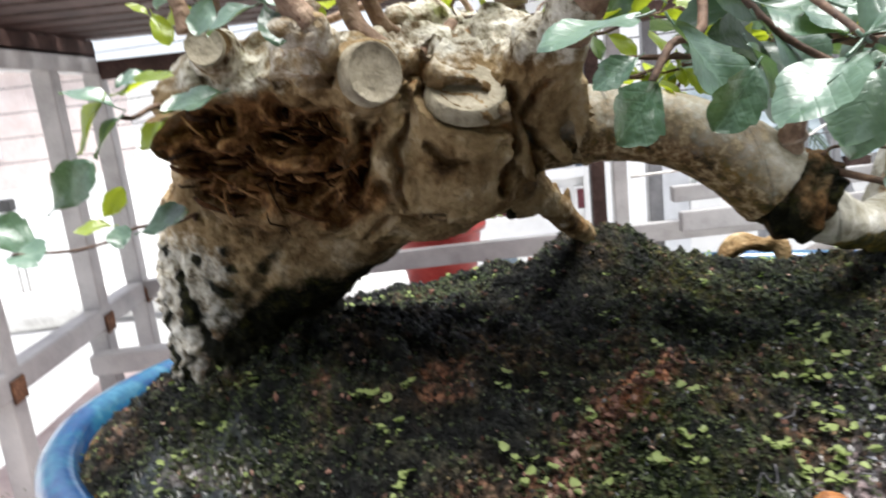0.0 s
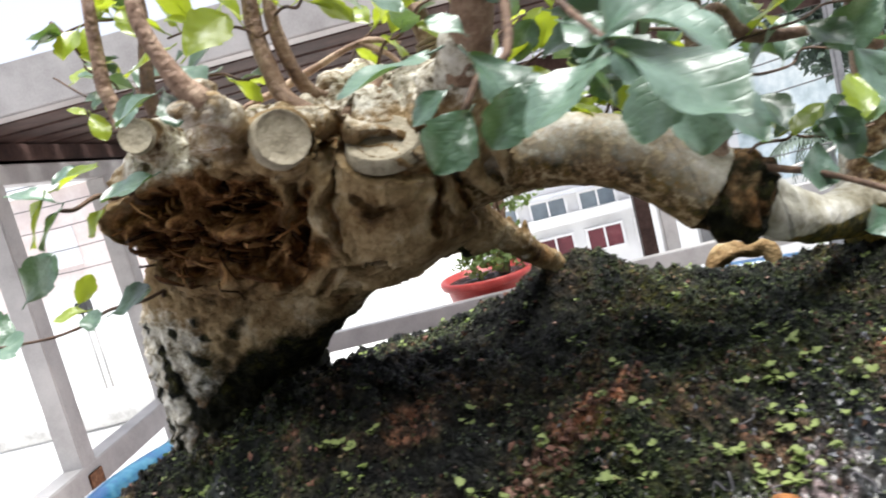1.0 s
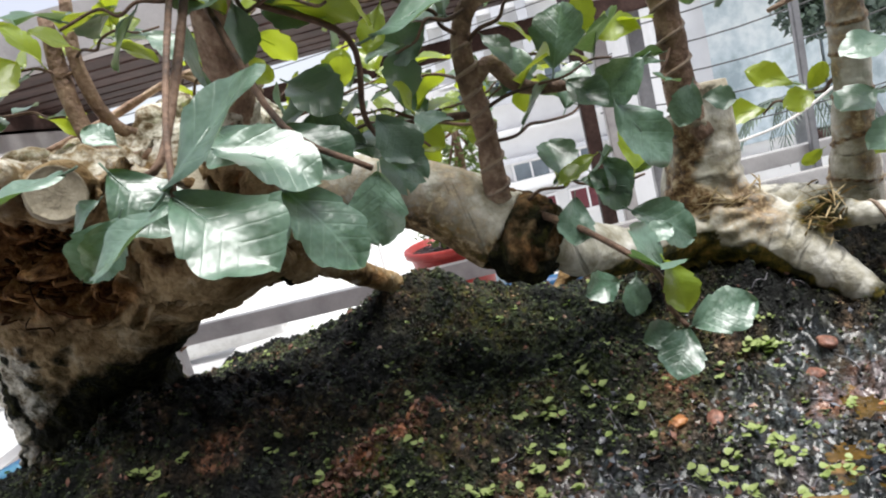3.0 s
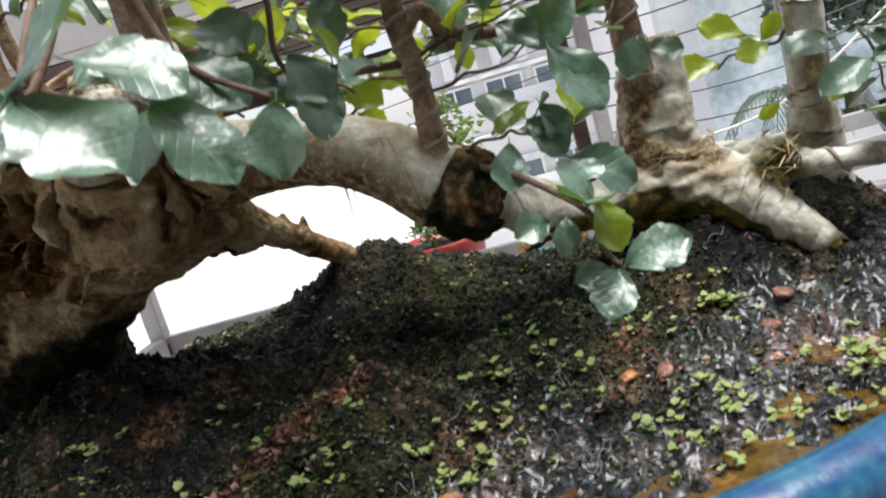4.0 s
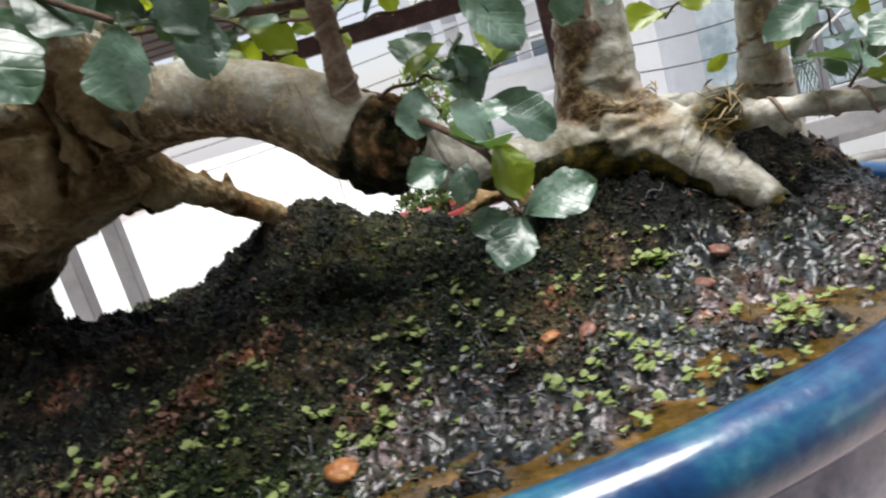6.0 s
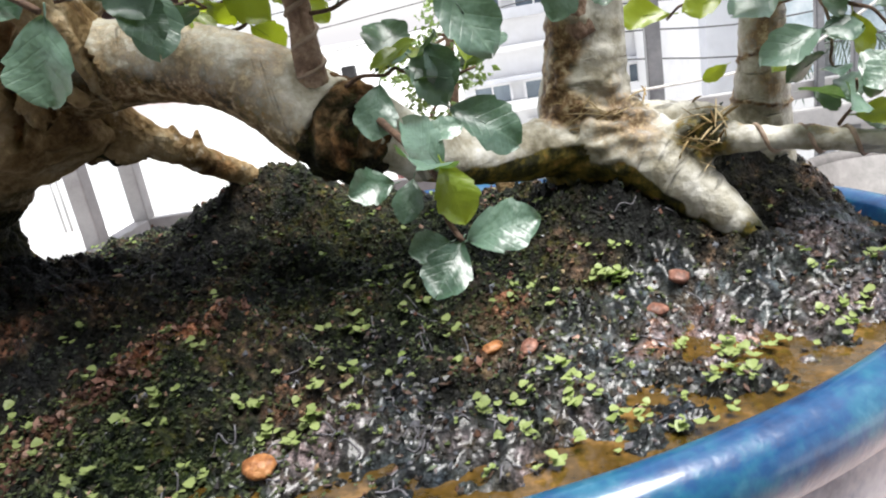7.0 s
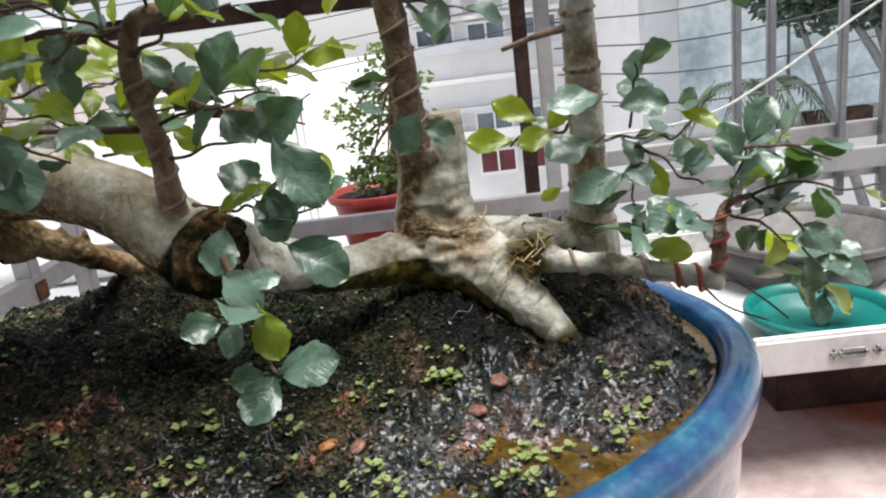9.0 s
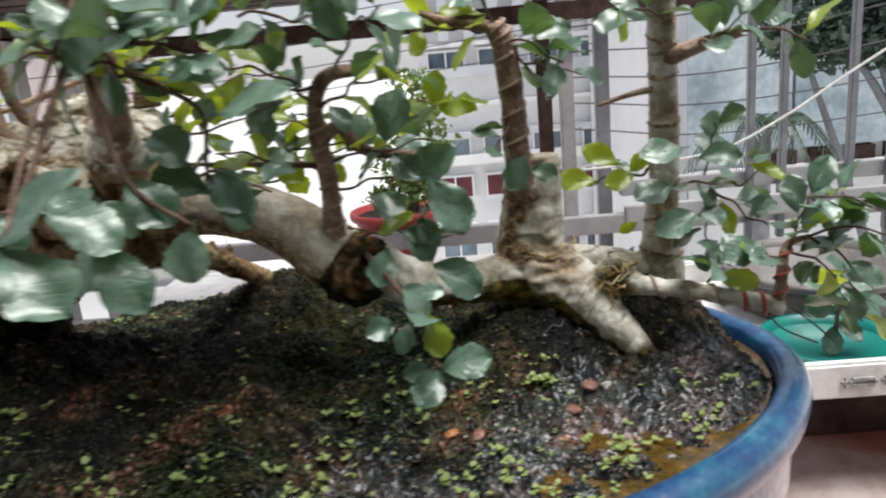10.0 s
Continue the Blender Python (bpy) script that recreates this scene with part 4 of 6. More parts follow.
def spray(points, n, size=0.026, young=0.3, r=0.0011, mat=DARK_TWIG, spread=0.8, start=0.15, lift=0.25, joined=False):
    """A twig with leaves set alternately along it."""
    fine = [Vector(points[0])]
    for p, q in zip(points, points[1:]):
        p, q = Vector(p), Vector(q)
        for f in (0.33, 0.67):
            fine.append(p.lerp(q, f) + Vector((leaf_random.gauss(0, 1), leaf_random.gauss(0, 1), leaf_random.gauss(0, 1))) * 0.07 * (q - p).length)
        fine.append(q)
    pts = [(*p, r * (1 - 0.5 * i / len(fine))) for i, p in enumerate(fine)]
    branch(pts, mat, 6, "twig", 0.3)
    path = curve_points(pts, 8)
    for i in range(n):
        f = start + (1 - start) * (i + leaf_random.uniform(0, 0.8)) / n
        j = min(int(f * (len(path) - 1)), len(path) - 2)
        p, d = Vector(path[j][:3]), Vector(path[j + 1][:3] - path[j][:3]).normalized()
        side = Vector((leaf_random.gauss(0, 1), leaf_random.gauss(0, 1), leaf_random.gauss(lift, 0.7)))
        side = (side - d * side.dot(d)).normalized()
        out = (d * leaf_random.uniform(0.1, 0.9) + side * spread).normalized()
        s = size * leaf_random.uniform(0.7, 1.2)
        base = p + out * s * 0.18
        face = (leaf_random.gauss(0, 0.45), leaf_random.gauss(-0.3, 0.45), 1)
        leaf(base, base + out * s, leaf_random.random() < young, face, joined=joined)


def coil(points, radius, turns, thick, mat, name="wire", label=""):
    path = curve_points(points, 10)
    pts = []
    total = turns * 10
    for i in range(total + 1):
        f = i / total * (len(path) - 1)
        j = min(int(f), len(path) - 2)
        p = path[j] + (path[j + 1] - path[j]) * (f - j)
        d = Vector(path[j + 1][:3] - path[j][:3]).normalized()
        a = d.orthogonal().normalized()
        b = d.cross(a)
        t = 2 * math.pi * i / 10
        rr = radius + p[3]
        pts.append((*(Vector(p[:3]) + a * math.cos(t) * rr + b * math.sin(t) * rr), thick))
    return grown(name, tube(bmesh.new(), pts, 6, 1), mat, label)


# upright wired stems
branch([(0.068, 0.345, 0.375, 0.0118), (0.08, 0.317, 0.405, 0.0098), (0.085, 0.30, 0.44, 0.009), (0.088, 0.29, 0.5, 0.0085), (0.088, 0.285, 0.56, 0.008)], TWIG, 12)
TW = [(0.184, 0.376, 0.292, 0.0088), (0.186, 0.371, 0.315, 0.0068), (0.1865, 0.367, 0.345, 0.006), (0.184, 0.364, 0.366, 0.0058), (0.185, 0.362, 0.39, 0.0052), (0.194, 0.36, 0.405, 0.0046), (0.212, 0.358, 0.407, 0.0038)]
branch(TW, TWIG, 12)
coil(TW[:5], 0.0, 8, 0.0012, WRAP)
branch([(0.187, 0.364, 0.368, 0.0046), (0.197, 0.366, 0.374, 0.0046), (0.206, 0.368, 0.362, 0.004), (0.219, 0.368, 0.356, 0.0034), (0.243, 0.368, 0.353, 0.0026)], TWIG, 10)
branch([(0.186, 0.366, 0.351, 0.0022), (0.159, 0.362, 0.354, 0.0018), (0.12, 0.36, 0.358, 0.0014), (0.097, 0.36, 0.360, 0.001)], DARK_TWIG, 6, "twig", 0.4)
spray([(0.159, 0.362, 0.354), (0.145, 0.355, 0.362), (0.125, 0.345, 0.366)], 5, 0.024, 0.5)
W = [(0.315, 0.458, 0.315, 0.011), (0.313, 0.455, 0.35, 0.0095), (0.311, 0.452, 0.385, 0.0088), (0.307, 0.448, 0.418, 0.0085), (0.302, 0.446, 0.43, 0.007)]
branch([(0.319, 0.459, 0.30, 0.0125)] + W, TWIG, 12)
coil(W, 0.0, 7, 0.0013, WRAP)
branch([(0.307, 0.448, 0.415, 0.008), (0.297, 0.445, 0.428, 0.005), (0.275, 0.44, 0.432, 0.0035), (0.25, 0.435, 0.44, 0.003)], TWIG)
branch([(0.424, 0.462, 0.395, 0.007), (0.445, 0.455, 0.402, 0.0055), (0.475, 0.45, 0.41, 0.004)], TWIG)
branch([(0.424, 0.466, 0.375, 0.003), (0.40, 0.462, 0.372, 0.002), (0.375, 0.46, 0.366, 0.0015)], TWIG)
coil([(0.40, 0.425, 0.235, 0.0072), (0.44, 0.41, 0.231, 0.0066), (0.475, 0.397, 0.224, 0.0062)], 0.0001, 4, 0.0013, WRAP)
coil([(0.458, 0.403, 0.2285, 0.0064), (0.482, 0.397, 0.222, 0.0068)], 0.0006, 2, 0.0015, RED_WIRE, "wire", "red binding wire")
side = [(0.484, 0.395, 0.226, 0.004), (0.486, 0.397, 0.245, 0.0042), (0.49, 0.40, 0.265, 0.003), (0.505, 0.40, 0.27, 0.002)]
branch(side, TWIG)
coil(side[:3], 0.0005, 3, 0.0011, RED_WIRE, "wire", "red binding wire")
# curling aerial roots on the burl
branch([(-0.0367, 0.4000, 0.4608)+(0.004,), (-0.0394, 0.4000, 0.4312)+(0.0052,), (-0.0350, 0.3950, 0.3993)+(0.0052,), (-0.0257, 0.3900, 0.3837)+(0.0052,), (-0.0078, 0.3900, 0.3727)+(0.0052,), (0.0078, 0.4000, 0.3779)+(0.004,), (0.0191, 0.4200, 0.3901)+(0.003,)], TWIG, 8, "root")
branch([(-0.1101, 0.3600, 0.3932)+(0.005,), (-0.1109, 0.3600, 0.4036)+(0.0042,), (-0.1133, 0.3600, 0.4191)+(0.004,), (-0.1076, 0.3600, 0.4624)+(0.003,)], TWIG)
branch([(-0.046, 0.302, 0.386, 0.008), (-0.052, 0.297, 0.398, 0.0048), (-0.06, 0.296, 0.425, 0.0036), (-0.058, 0.30, 0.455, 0.003), (-0.07, 0.30, 0.50, 0.0026)], TWIG)
branch([(0.0539, 0.4300, 0.3936)+(0.009,), (0.0534, 0.4300, 0.4059)+(0.007,), (0.0489, 0.4300, 0.4276)+(0.006,)], TWIG)
coil([(0.0541, 0.4300, 0.3951)+(0.009,), (0.0534, 0.4300, 0.4059)+(0.0075,)], 0.0002, 4, 0.0015, WRAP)
# small roots over the soil
branch([(0.2161, 0.5500, 0.1940)+(0.004,), (0.2268, 0.5520, 0.2056)+(0.0055,), (0.2401, 0.5530, 0.2089)+(0.0065,), (0.2540, 0.5500, 0.2063)+(0.006,), (0.2638, 0.5450, 0.2056)+(0.006,), (0.2697, 0.5400, 0.1867)+(0.005,)], BARK, 12, "root", 0.9)
branch([(0.062, 0.434, 0.282, 0.008), (0.045, 0.432, 0.282, 0.005), (0.034, 0.43, 0.280, 0.003)], BARK, 8, "root")

# cut faces of the old stubs
for c, r, toward in (((-0.0215, 0.3260, 0.365), 0.0135, (0.65, -1, 0.1)), ((-0.1, 0.349, 0.3858), 0.009, (0.0, -1, 0.15)), ((0.0198, 0.3590, 0.3545), 0.0192, (0.14, -0.6, 0.78)), ((0.333, 0.468, 0.3315), 0.0122, (0, 0, 1))):
    m = look(c, Vector(c) - Vector(toward))
    bm = bmesh.new()
    rings = []
    for k, rr in enumerate((r * 1.08, r, r * 0.94, r * 0.5, 0.0008)):
        rings.append([bm.verts.new(m @ Vector((rr * math.cos(a) * (1 + 0.06 * noise.noise(Vector((3 * math.cos(a), 3 * math.sin(a), r * 99)))), rr * math.sin(a), (-0.008, 0.0006, 0.0, -0.0006, -0.0004)[k])))
                      for a in [2 * math.pi * j / 24 for j in range(24)]])
    for p, q in zip(rings, rings[1:]):
        for j in range(24):
            bm.faces.new((p[j], p[(j + 1) % 24], q[(j + 1) % 24], q[j]))
    bm.faces.new(rings[-1])
    bmesh.ops.recalc_face_normals(bm, faces=bm.faces)
    grown("cut_face", bm, CUT, "weathered grey saw cut")

# large leaves hanging in front of the trunk
J = (0.1020, 0.1680, 0.3540)
branch([(0.088, 0.295, 0.46, 0.0014), (0.088, 0.25, 0.42, 0.0013), (0.094, 0.2, 0.378, 0.0011), (*J, 0.0009)], DARK_TWIG, 6, "twig")
leaf(J, (0.1262, 0.1560, 0.3330), face=(0.15, -0.4, 0.9), k=4)
leaf((0.1005, 0.1680, 0.3525), (0.0770, 0.1600, 0.3425), face=(-0.1, -0.45, 0.9), k=1)
leaf((0.1000, 0.1690, 0.3560), (0.1290, 0.1760, 0.3830), face=(-0.55, -0.45, 0.5), k=0)
leaf((0.1240, 0.1900, 0.3480), (0.1440, 0.1820, 0.3270), face=(0.2, -0.5, 0.85), k=3)
leaf((0.0580, 0.2, 0.3680), (0.0300, 0.195, 0.3640), face=(0, -0.35, 0.9), k=0)
leaf((0.0690, 0.205, 0.3650), (0.0850, 0.2, 0.3430), face=(0.3, -0.5, 0.8), k=4)
leaf((0.1080, 0.19, 0.3640), (0.1370, 0.185, 0.3540), face=(0.1, -0.4, 0.9), k=2)
leaf((0.0800, 0.1800, 0.3520), (0.0700, 0.1750, 0.3380), face=(0.5, -0.6, 0.5), k=2)
leaf((0.1442, 0.2420, 0.3427), (0.1383, 0.2360, 0.3187), face=(0, -0.8, 0.6), k=5)
leaf((0.1134, 0.2500, 0.3661), (0.1335, 0.2450, 0.3453), face=(0.1, -0.6, 0.8), k=4)
leaf((0.1050, 0.2400, 0.3589), (0.1185, 0.2450, 0.3433), face=(0.2, -0.3, 0.9), k=2)
leaf((0.1086, 0.3000, 0.3851), (0.1301, 0.2800, 0.3740), face=(0, -0.5, 0.9))
branch([(*(0.1425, 0.2430, 0.3445), 0.0012), (*(0.1138, 0.2500, 0.3670), 0.0014), (0.09, 0.28, 0.42, 0.0016)], DARK_TWIG, 6, "twig")
leaf((0.0650, 0.2100, 0.3493), (0.0517, 0.2000, 0.3364), face=(0.3, -0.8, 0.4))
leaf((0.0600, 0.2100, 0.3575), (0.0470, 0.2100, 0.3514), face=(0.1, -0.7, 0.6))
leaf((0.1004, 0.2200, 0.3690), (0.1134, 0.2000, 0.3591), face=(0, -0.5, 0.9))
leaf((0.0691, 0.2150, 0.3730), (0.0608, 0.2150, 0.3820), face=(0, -0.6, 0.8))
leaf((0.1141, 0.2000, 0.3576), (0.1070, 0.2100, 0.3668), face=(0, -0.5, 0.9))
leaf((0.1236, 0.2000, 0.3476), (0.1086, 0.1900, 0.3329), face=(-0.2, -0.6, 0.7))
branch([(*(0.0634, 0.2100, 0.3498), 0.0012), (*(0.0713, 0.2150, 0.3603), 0.0014), (*(0.0828, 0.2200, 0.3701), 0.0016), (0.09, 0.28, 0.44, 0.002)], DARK_TWIG, 6, "twig")

# leaves by the burl
spray([(-0.115, 0.385, 0.352), (-0.1213, 0.3500, 0.3589), (-0.1321, 0.3200, 0.3577)], 0, r=0.0018)
leaf((-0.1311, 0.3180, 0.3584), (-0.1473, 0.3150, 0.3446), face=(-0.6, -0.5, 0.4))
leaf((-0.1304, 0.3180, 0.3678), (-0.1046, 0.3100, 0.3742), True, face=(0, -0.5, 0.8))
leaf((-0.1311, 0.3180, 0.3702), (-0.1208, 0.3200, 0.3774), face=(0.3, -0.5, 0.8))
leaf((-0.1336, 0.3200, 0.3622), (-0.1517, 0.3150, 0.3736), face=(0.1, -0.4, 0.9))
leaf((-0.1390, 0.3200, 0.3652), (-0.1614, 0.3300, 0.3462), True, face=(-0.7, -0.5, 0.3))
leaf((-0.0936, 0.3400, 0.3638), (-0.1200, 0.3350, 0.3591), face=(0.1, -0.5, 0.8))
leaf((-0.1197, 0.3350, 0.3540), (-0.1352, 0.3400, 0.3438), True, face=(0.1, -0.6, 0.6))
spray([(-0.135, 0.40, 0.298), (-0.1352, 0.4000, 0.3015), (-0.1739, 0.3800, 0.2955), (-0.2167, 0.3600, 0.2967)], 0, r=0.0013)
leaf((-0.1603, 0.3850, 0.2976), (-0.1339, 0.3800, 0.3079), face=(0.1, -0.6, 0.8))
leaf((-0.1746, 0.3850, 0.3024), (-0.1931, 0.3800, 0.3039), True)
leaf((-0.1781, 0.3850, 0.3074), (-0.1661, 0.3850, 0.3213), True, face=(0.6, -0.6, 0.3))
leaf((-0.1731, 0.3850, 0.3022), (-0.1653, 0.3700, 0.2952))
leaf((-0.2107, 0.3700, 0.2958), (-0.2266, 0.3650, 0.3149))
leaf((-0.2189, 0.3700, 0.2983), (-0.2000, 0.3500, 0.2962))
leaf((-0.1905, 0.3600, 0.3175), (-0.1669, 0.3550, 0.3380), face=(0.2, -0.8, 0.3))
leaf((-0.1269, 0.3600, 0.4040), (-0.1348, 0.3600, 0.4112), True)
leaf((-0.1243, 0.3600, 0.4037), (-0.1172, 0.3550, 0.3897), True)
leaf((-0.1152, 0.3600, 0.4091), (-0.1114, 0.3600, 0.4011), True)
leaf((-0.0638, 0.3000, 0.3946), (-0.0835, 0.2950, 0.3887), face=(0, -0.5, 0.8))
leaf((-0.0594, 0.3000, 0.3941), (-0.0543, 0.2900, 0.3789), face=(0.3, -0.8, 0.4))
leaf((-0.0704, 0.3500, 0.4229), (-0.0973, 0.3500, 0.4186), True)
leaf((-0.0634, 0.3500, 0.4168), (-0.0427, 0.3600, 0.4384), True, face=(0.2, -0.8, 0.4))
leaf((-0.0789, 0.3400, 0.4279), (-0.0847, 0.3400, 0.4457), True, face=(0.2, -0.8, 0.4))
leaf((-0.0661, 0.3300, 0.4084), (-0.0489, 0.3200, 0.3965))
leaf((-0.0907, 0.3400, 0.4047), (-0.0989, 0.3350, 0.3899), face=(0, -0.8, 0.4))
spray([(-0.1404, 0.3800, 0.4588), (-0.1289, 0.3800, 0.4344), (-0.1132, 0.3750, 0.4145)], 5, 0.02, 0.4)
spray([(-0.1, 0.40, 0.40), (-0.12, 0.41, 0.42), (-0.17, 0.42, 0.44)], 6, 0.02, 0.6, joined=True)
spray([(0.0, 0.46, 0.41), (0.02, 0.47, 0.43), (0.06, 0.48, 0.45)], 7, 0.02, 0.7, joined=True)
spray([(0.06, 0.45, 0.385), (0.09, 0.46, 0.40), (0.14, 0.47, 0.41)], 7, 0.021, 0.6, joined=True)

# shoots rising behind the burl
branch([(-0.098, 0.385, 0.385, 0.005), (-0.104, 0.39, 0.411, 0.0042), (-0.1, 0.4, 0.45, 0.0036), (-0.096, 0.4, 0.49, 0.003)], DARK_TWIG, 8)
branch([(-0.01, 0.42, 0.385, 0.0045), (-0.021, 0.405, 0.395, 0.0042), (-0.028, 0.4, 0.43, 0.004), (-0.022, 0.4, 0.47, 0.0034)], TWIG, 8)
branch([(-0.09, 0.44, 0.392, 0.002), (-0.04, 0.45, 0.405, 0.0024), (0.01, 0.45, 0.418, 0.002), (0.035, 0.45, 0.412, 0.0014)], TWIG, 6, "twig", 0.6)
branch([(0.01, 0.45, 0.418, 0.002), (0.028, 0.45, 0.405, 0.0022), (0.034, 0.45, 0.392, 0.0026)], TWIG, 6, "twig", 0.6)
spray([(-0.028, 0.4, 0.43), (-0.05, 0.395, 0.435), (-0.085, 0.39, 0.437)], 9, 0.027, 0.8)
spray([(-0.028, 0.4, 0.435), (-0.005, 0.39, 0.44), (0.03, 0.385, 0.437)], 8, 0.027, 0.7)
spray([(-0.104, 0.395, 0.42), (-0.08, 0.4, 0.415), (-0.045, 0.41, 0.408)], 7, 0.02, 0.35)
spray([(-0.1, 0.4, 0.45), (-0.115, 0.39, 0.455), (-0.14, 0.38, 0.45)], 7, 0.026, 0.6)
spray([(0.02, 0.43, 0.40), (0.045, 0.42, 0.418), (0.07, 0.41, 0.428)], 7, 0.025, 0.8)

# the shoot that hangs over the soil
branch([(0.205, 0.365, 0.292, 0.0022), (0.222, 0.33, 0.285, 0.0018), (0.2433, 0.2950, 0.2678)+(0.0014,), (0.2449, 0.2900, 0.2537)+(0.0012,), (0.2502, 0.2850, 0.2437)+(0.001,)], DARK_TWIG, 6, "twig")
leaf((0.2267, 0.2950, 0.2672), (0.2126, 0.2850, 0.2689), face=(0, -0.8, 0.5), k=5)
leaf((0.2347, 0.2950, 0.2677), (0.2299, 0.2850, 0.2549), face=(0.1, -0.8, 0.5), k=1)
leaf((0.2459, 0.2950, 0.2707), (0.2355, 0.2900, 0.2910), face=(0, -0.6, 0.8), k=4)
leaf((0.2437, 0.2950, 0.2699), (0.2410, 0.2700, 0.2806), face=(0, -0.7, 0.7), k=5)
leaf((0.2469, 0.2900, 0.2729), (0.2540, 0.2820, 0.2530), True, face=(0.3, -0.8, 0.5), k=3)
leaf((0.2523, 0.2850, 0.2439), (0.2764, 0.2780, 0.2527), face=(0, -0.8, 0.6), k=3)
leaf((0.2495, 0.2850, 0.2433), (0.2386, 0.2700, 0.2291), face=(0, -0.9, 0.3), k=4)
leaf((0.2450, 0.2850, 0.2443), (0.2310, 0.2800, 0.2445), face=(0, -0.9, 0.4), k=5)
leaf((0.2404, 0.3000, 0.2800), (0.2543, 0.3000, 0.2867), face=(0, -0.6, 0.8), k=2)
leaf((0.2211, 0.3400, 0.3004), (0.2157, 0.3300, 0.2802), face=(0.4, -0.8, 0.3), k=4)
leaf((0.2491, 0.3500, 0.2856), (0.2781, 0.3450, 0.2692), face=(0, -0.6, 0.7), k=2)
leaf((0.2340, 0.3600, 0.3086), (0.2487, 0.3500, 0.2906), face=(0.2, -0.8, 0.4), k=2)
leaf((0.2323, 0.3600, 0.3137), (0.2171, 0.3500, 0.3093), True)
leaf((0.2688, 0.3520, 0.3576), (0.2420, 0.3500, 0.3436), face=(0.4, -0.8, 0.2), k=2)
leaf((0.2511, 0.3520, 0.3411), (0.2712, 0.3450, 0.3063), face=(0.4, -0.8, 0.3), k=0)
leaf((0.2372, 0.3600, 0.3161), (0.2187, 0.3550, 0.3102), True)
leaf((0.2421, 0.3600, 0.3142), (0.2513, 0.3550, 0.2943), k=2)
spray([(0.2, 0.37, 0.30), (0.225, 0.37, 0.305), (0.262, 0.365, 0.30)], 7, 0.026, 0.15)

# canopy of the wired branch
spray([(0.188, 0.364, 0.352), (0.215, 0.36, 0.358), (0.255, 0.355, 0.362)], 5, 0.027, 0.35)
spray([(0.189, 0.366, 0.335), (0.22, 0.38, 0.338), (0.26, 0.39, 0.342)], 3, 0.024, 0.5)
spray([(0.187, 0.368, 0.37), (0.16, 0.40, 0.378), (0.13, 0.42, 0.376)], 6, 0.026, 0.5)
spray([(0.186, 0.36, 0.385), (0.21, 0.35, 0.40), (0.245, 0.345, 0.405)], 7, 0.027, 0.35)
spray([(0.186, 0.36, 0.39), (0.165, 0.345, 0.408), (0.135, 0.33, 0.415)], 7, 0.027, 0.5)
spray([(0.189, 0.372, 0.345), (0.15, 0.415, 0.352), (0.1, 0.425, 0.358)], 7, 0.026, 0.35)
spray([(0.2, 0.36, 0.41), (0.215, 0.34, 0.43), (0.235, 0.32, 0.44)], 7, 0.028, 0.1, joined=True)
spray([(0.11, 0.40, 0.35), (0.14, 0.41, 0.36), (0.2, 0.42, 0.365)], 13, 0.024, 0.85)
spray([(0.06, 0.40, 0.37), (0.1, 0.405, 0.375), (0.155, 0.41, 0.385)], 13, 0.024, 0.85)
spray([(0.088, 0.295, 0.44), (0.12, 0.29, 0.43), (0.155, 0.285, 0.42)], 7, 0.03, 0.1)
spray([(0.085, 0.30, 0.425), (0.11, 0.28, 0.415), (0.14, 0.255, 0.405)], 4, 0.03, 0.1)
spray([(0.086, 0.30, 0.43), (0.06, 0.29, 0.43), (0.03, 0.28, 0.425)], 6, 0.03, 0.2)
spray([(0.088, 0.292, 0.47), (0.11, 0.26, 0.45), (0.13, 0.235, 0.43)], 6, 0.03, 0.1, joined=True)

# dense near foliage on the shaded side
spray([(0.0787, 0.2700, 0.4572), (0.0824, 0.2700, 0.4261), (0.1117, 0.2800, 0.4155)], 10, 0.028, 0.05, start=0)
spray([(0.0933, 0.2800, 0.4359), (0.1226, 0.2800, 0.4281), (0.1507, 0.2900, 0.4312)], 9, 0.027, 0.05, start=0)
spray([(0.1084, 0.3100, 0.3539), (0.1381, 0.3200, 0.3594), (0.1591, 0.3300, 0.3428)], 8, 0.026, 0.1, start=0)
spray([(0.1491, 0.3500, 0.4427), (0.1812, 0.3500, 0.4368), (0.2132, 0.3600, 0.4408)], 8, 0.026, 0.1, start=0)
spray([(0.1897, 0.3500, 0.4009), (0.1679, 0.3400, 0.3967), (0.1533, 0.3400, 0.3883)], 5, 0.027, 0.0, start=0)
branch([(0.088, 0.292, 0.47, 0.0015), (0.075, 0.285, 0.46, 0.0014), (0.0933, 0.2800, 0.4359)+(0.0012,)], DARK_TWIG, 6, "twig")

# broad leaves crowding the shaded side
for b, e, f, kk in (((0.142, 0.29, 0.352), (0.158, 0.285, 0.334), (0.2, -0.6, 0.7), 1), ((0.135, 0.29, 0.352), (0.112, 0.285, 0.366), (-0.2, -0.5, 0.8), 5),
                    ((0.143, 0.29, 0.362), (0.154, 0.285, 0.341), (0.3, -0.7, 0.5), 4), ((0.125, 0.29, 0.376), (0.100, 0.29, 0.371), (0.0, -0.6, 0.7), 2), ((0.15, 0.28, 0.392), (0.189, 0.275, 0.403), (0.1, -0.35, 0.9), 0),
                    ((0.135, 0.29, 0.405), (0.112, 0.285, 0.418), (0.1, -0.7, 0.5), 3)):
    leaf(b, e, face=f, k=kk)
branch([(0.11, 0.28, 0.415, 0.0014), (0.14, 0.288, 0.395, 0.0014), (0.138, 0.29, 0.365, 0.0012), (0.142, 0.29, 0.352, 0.001)], DARK_TWIG, 6, "twig")

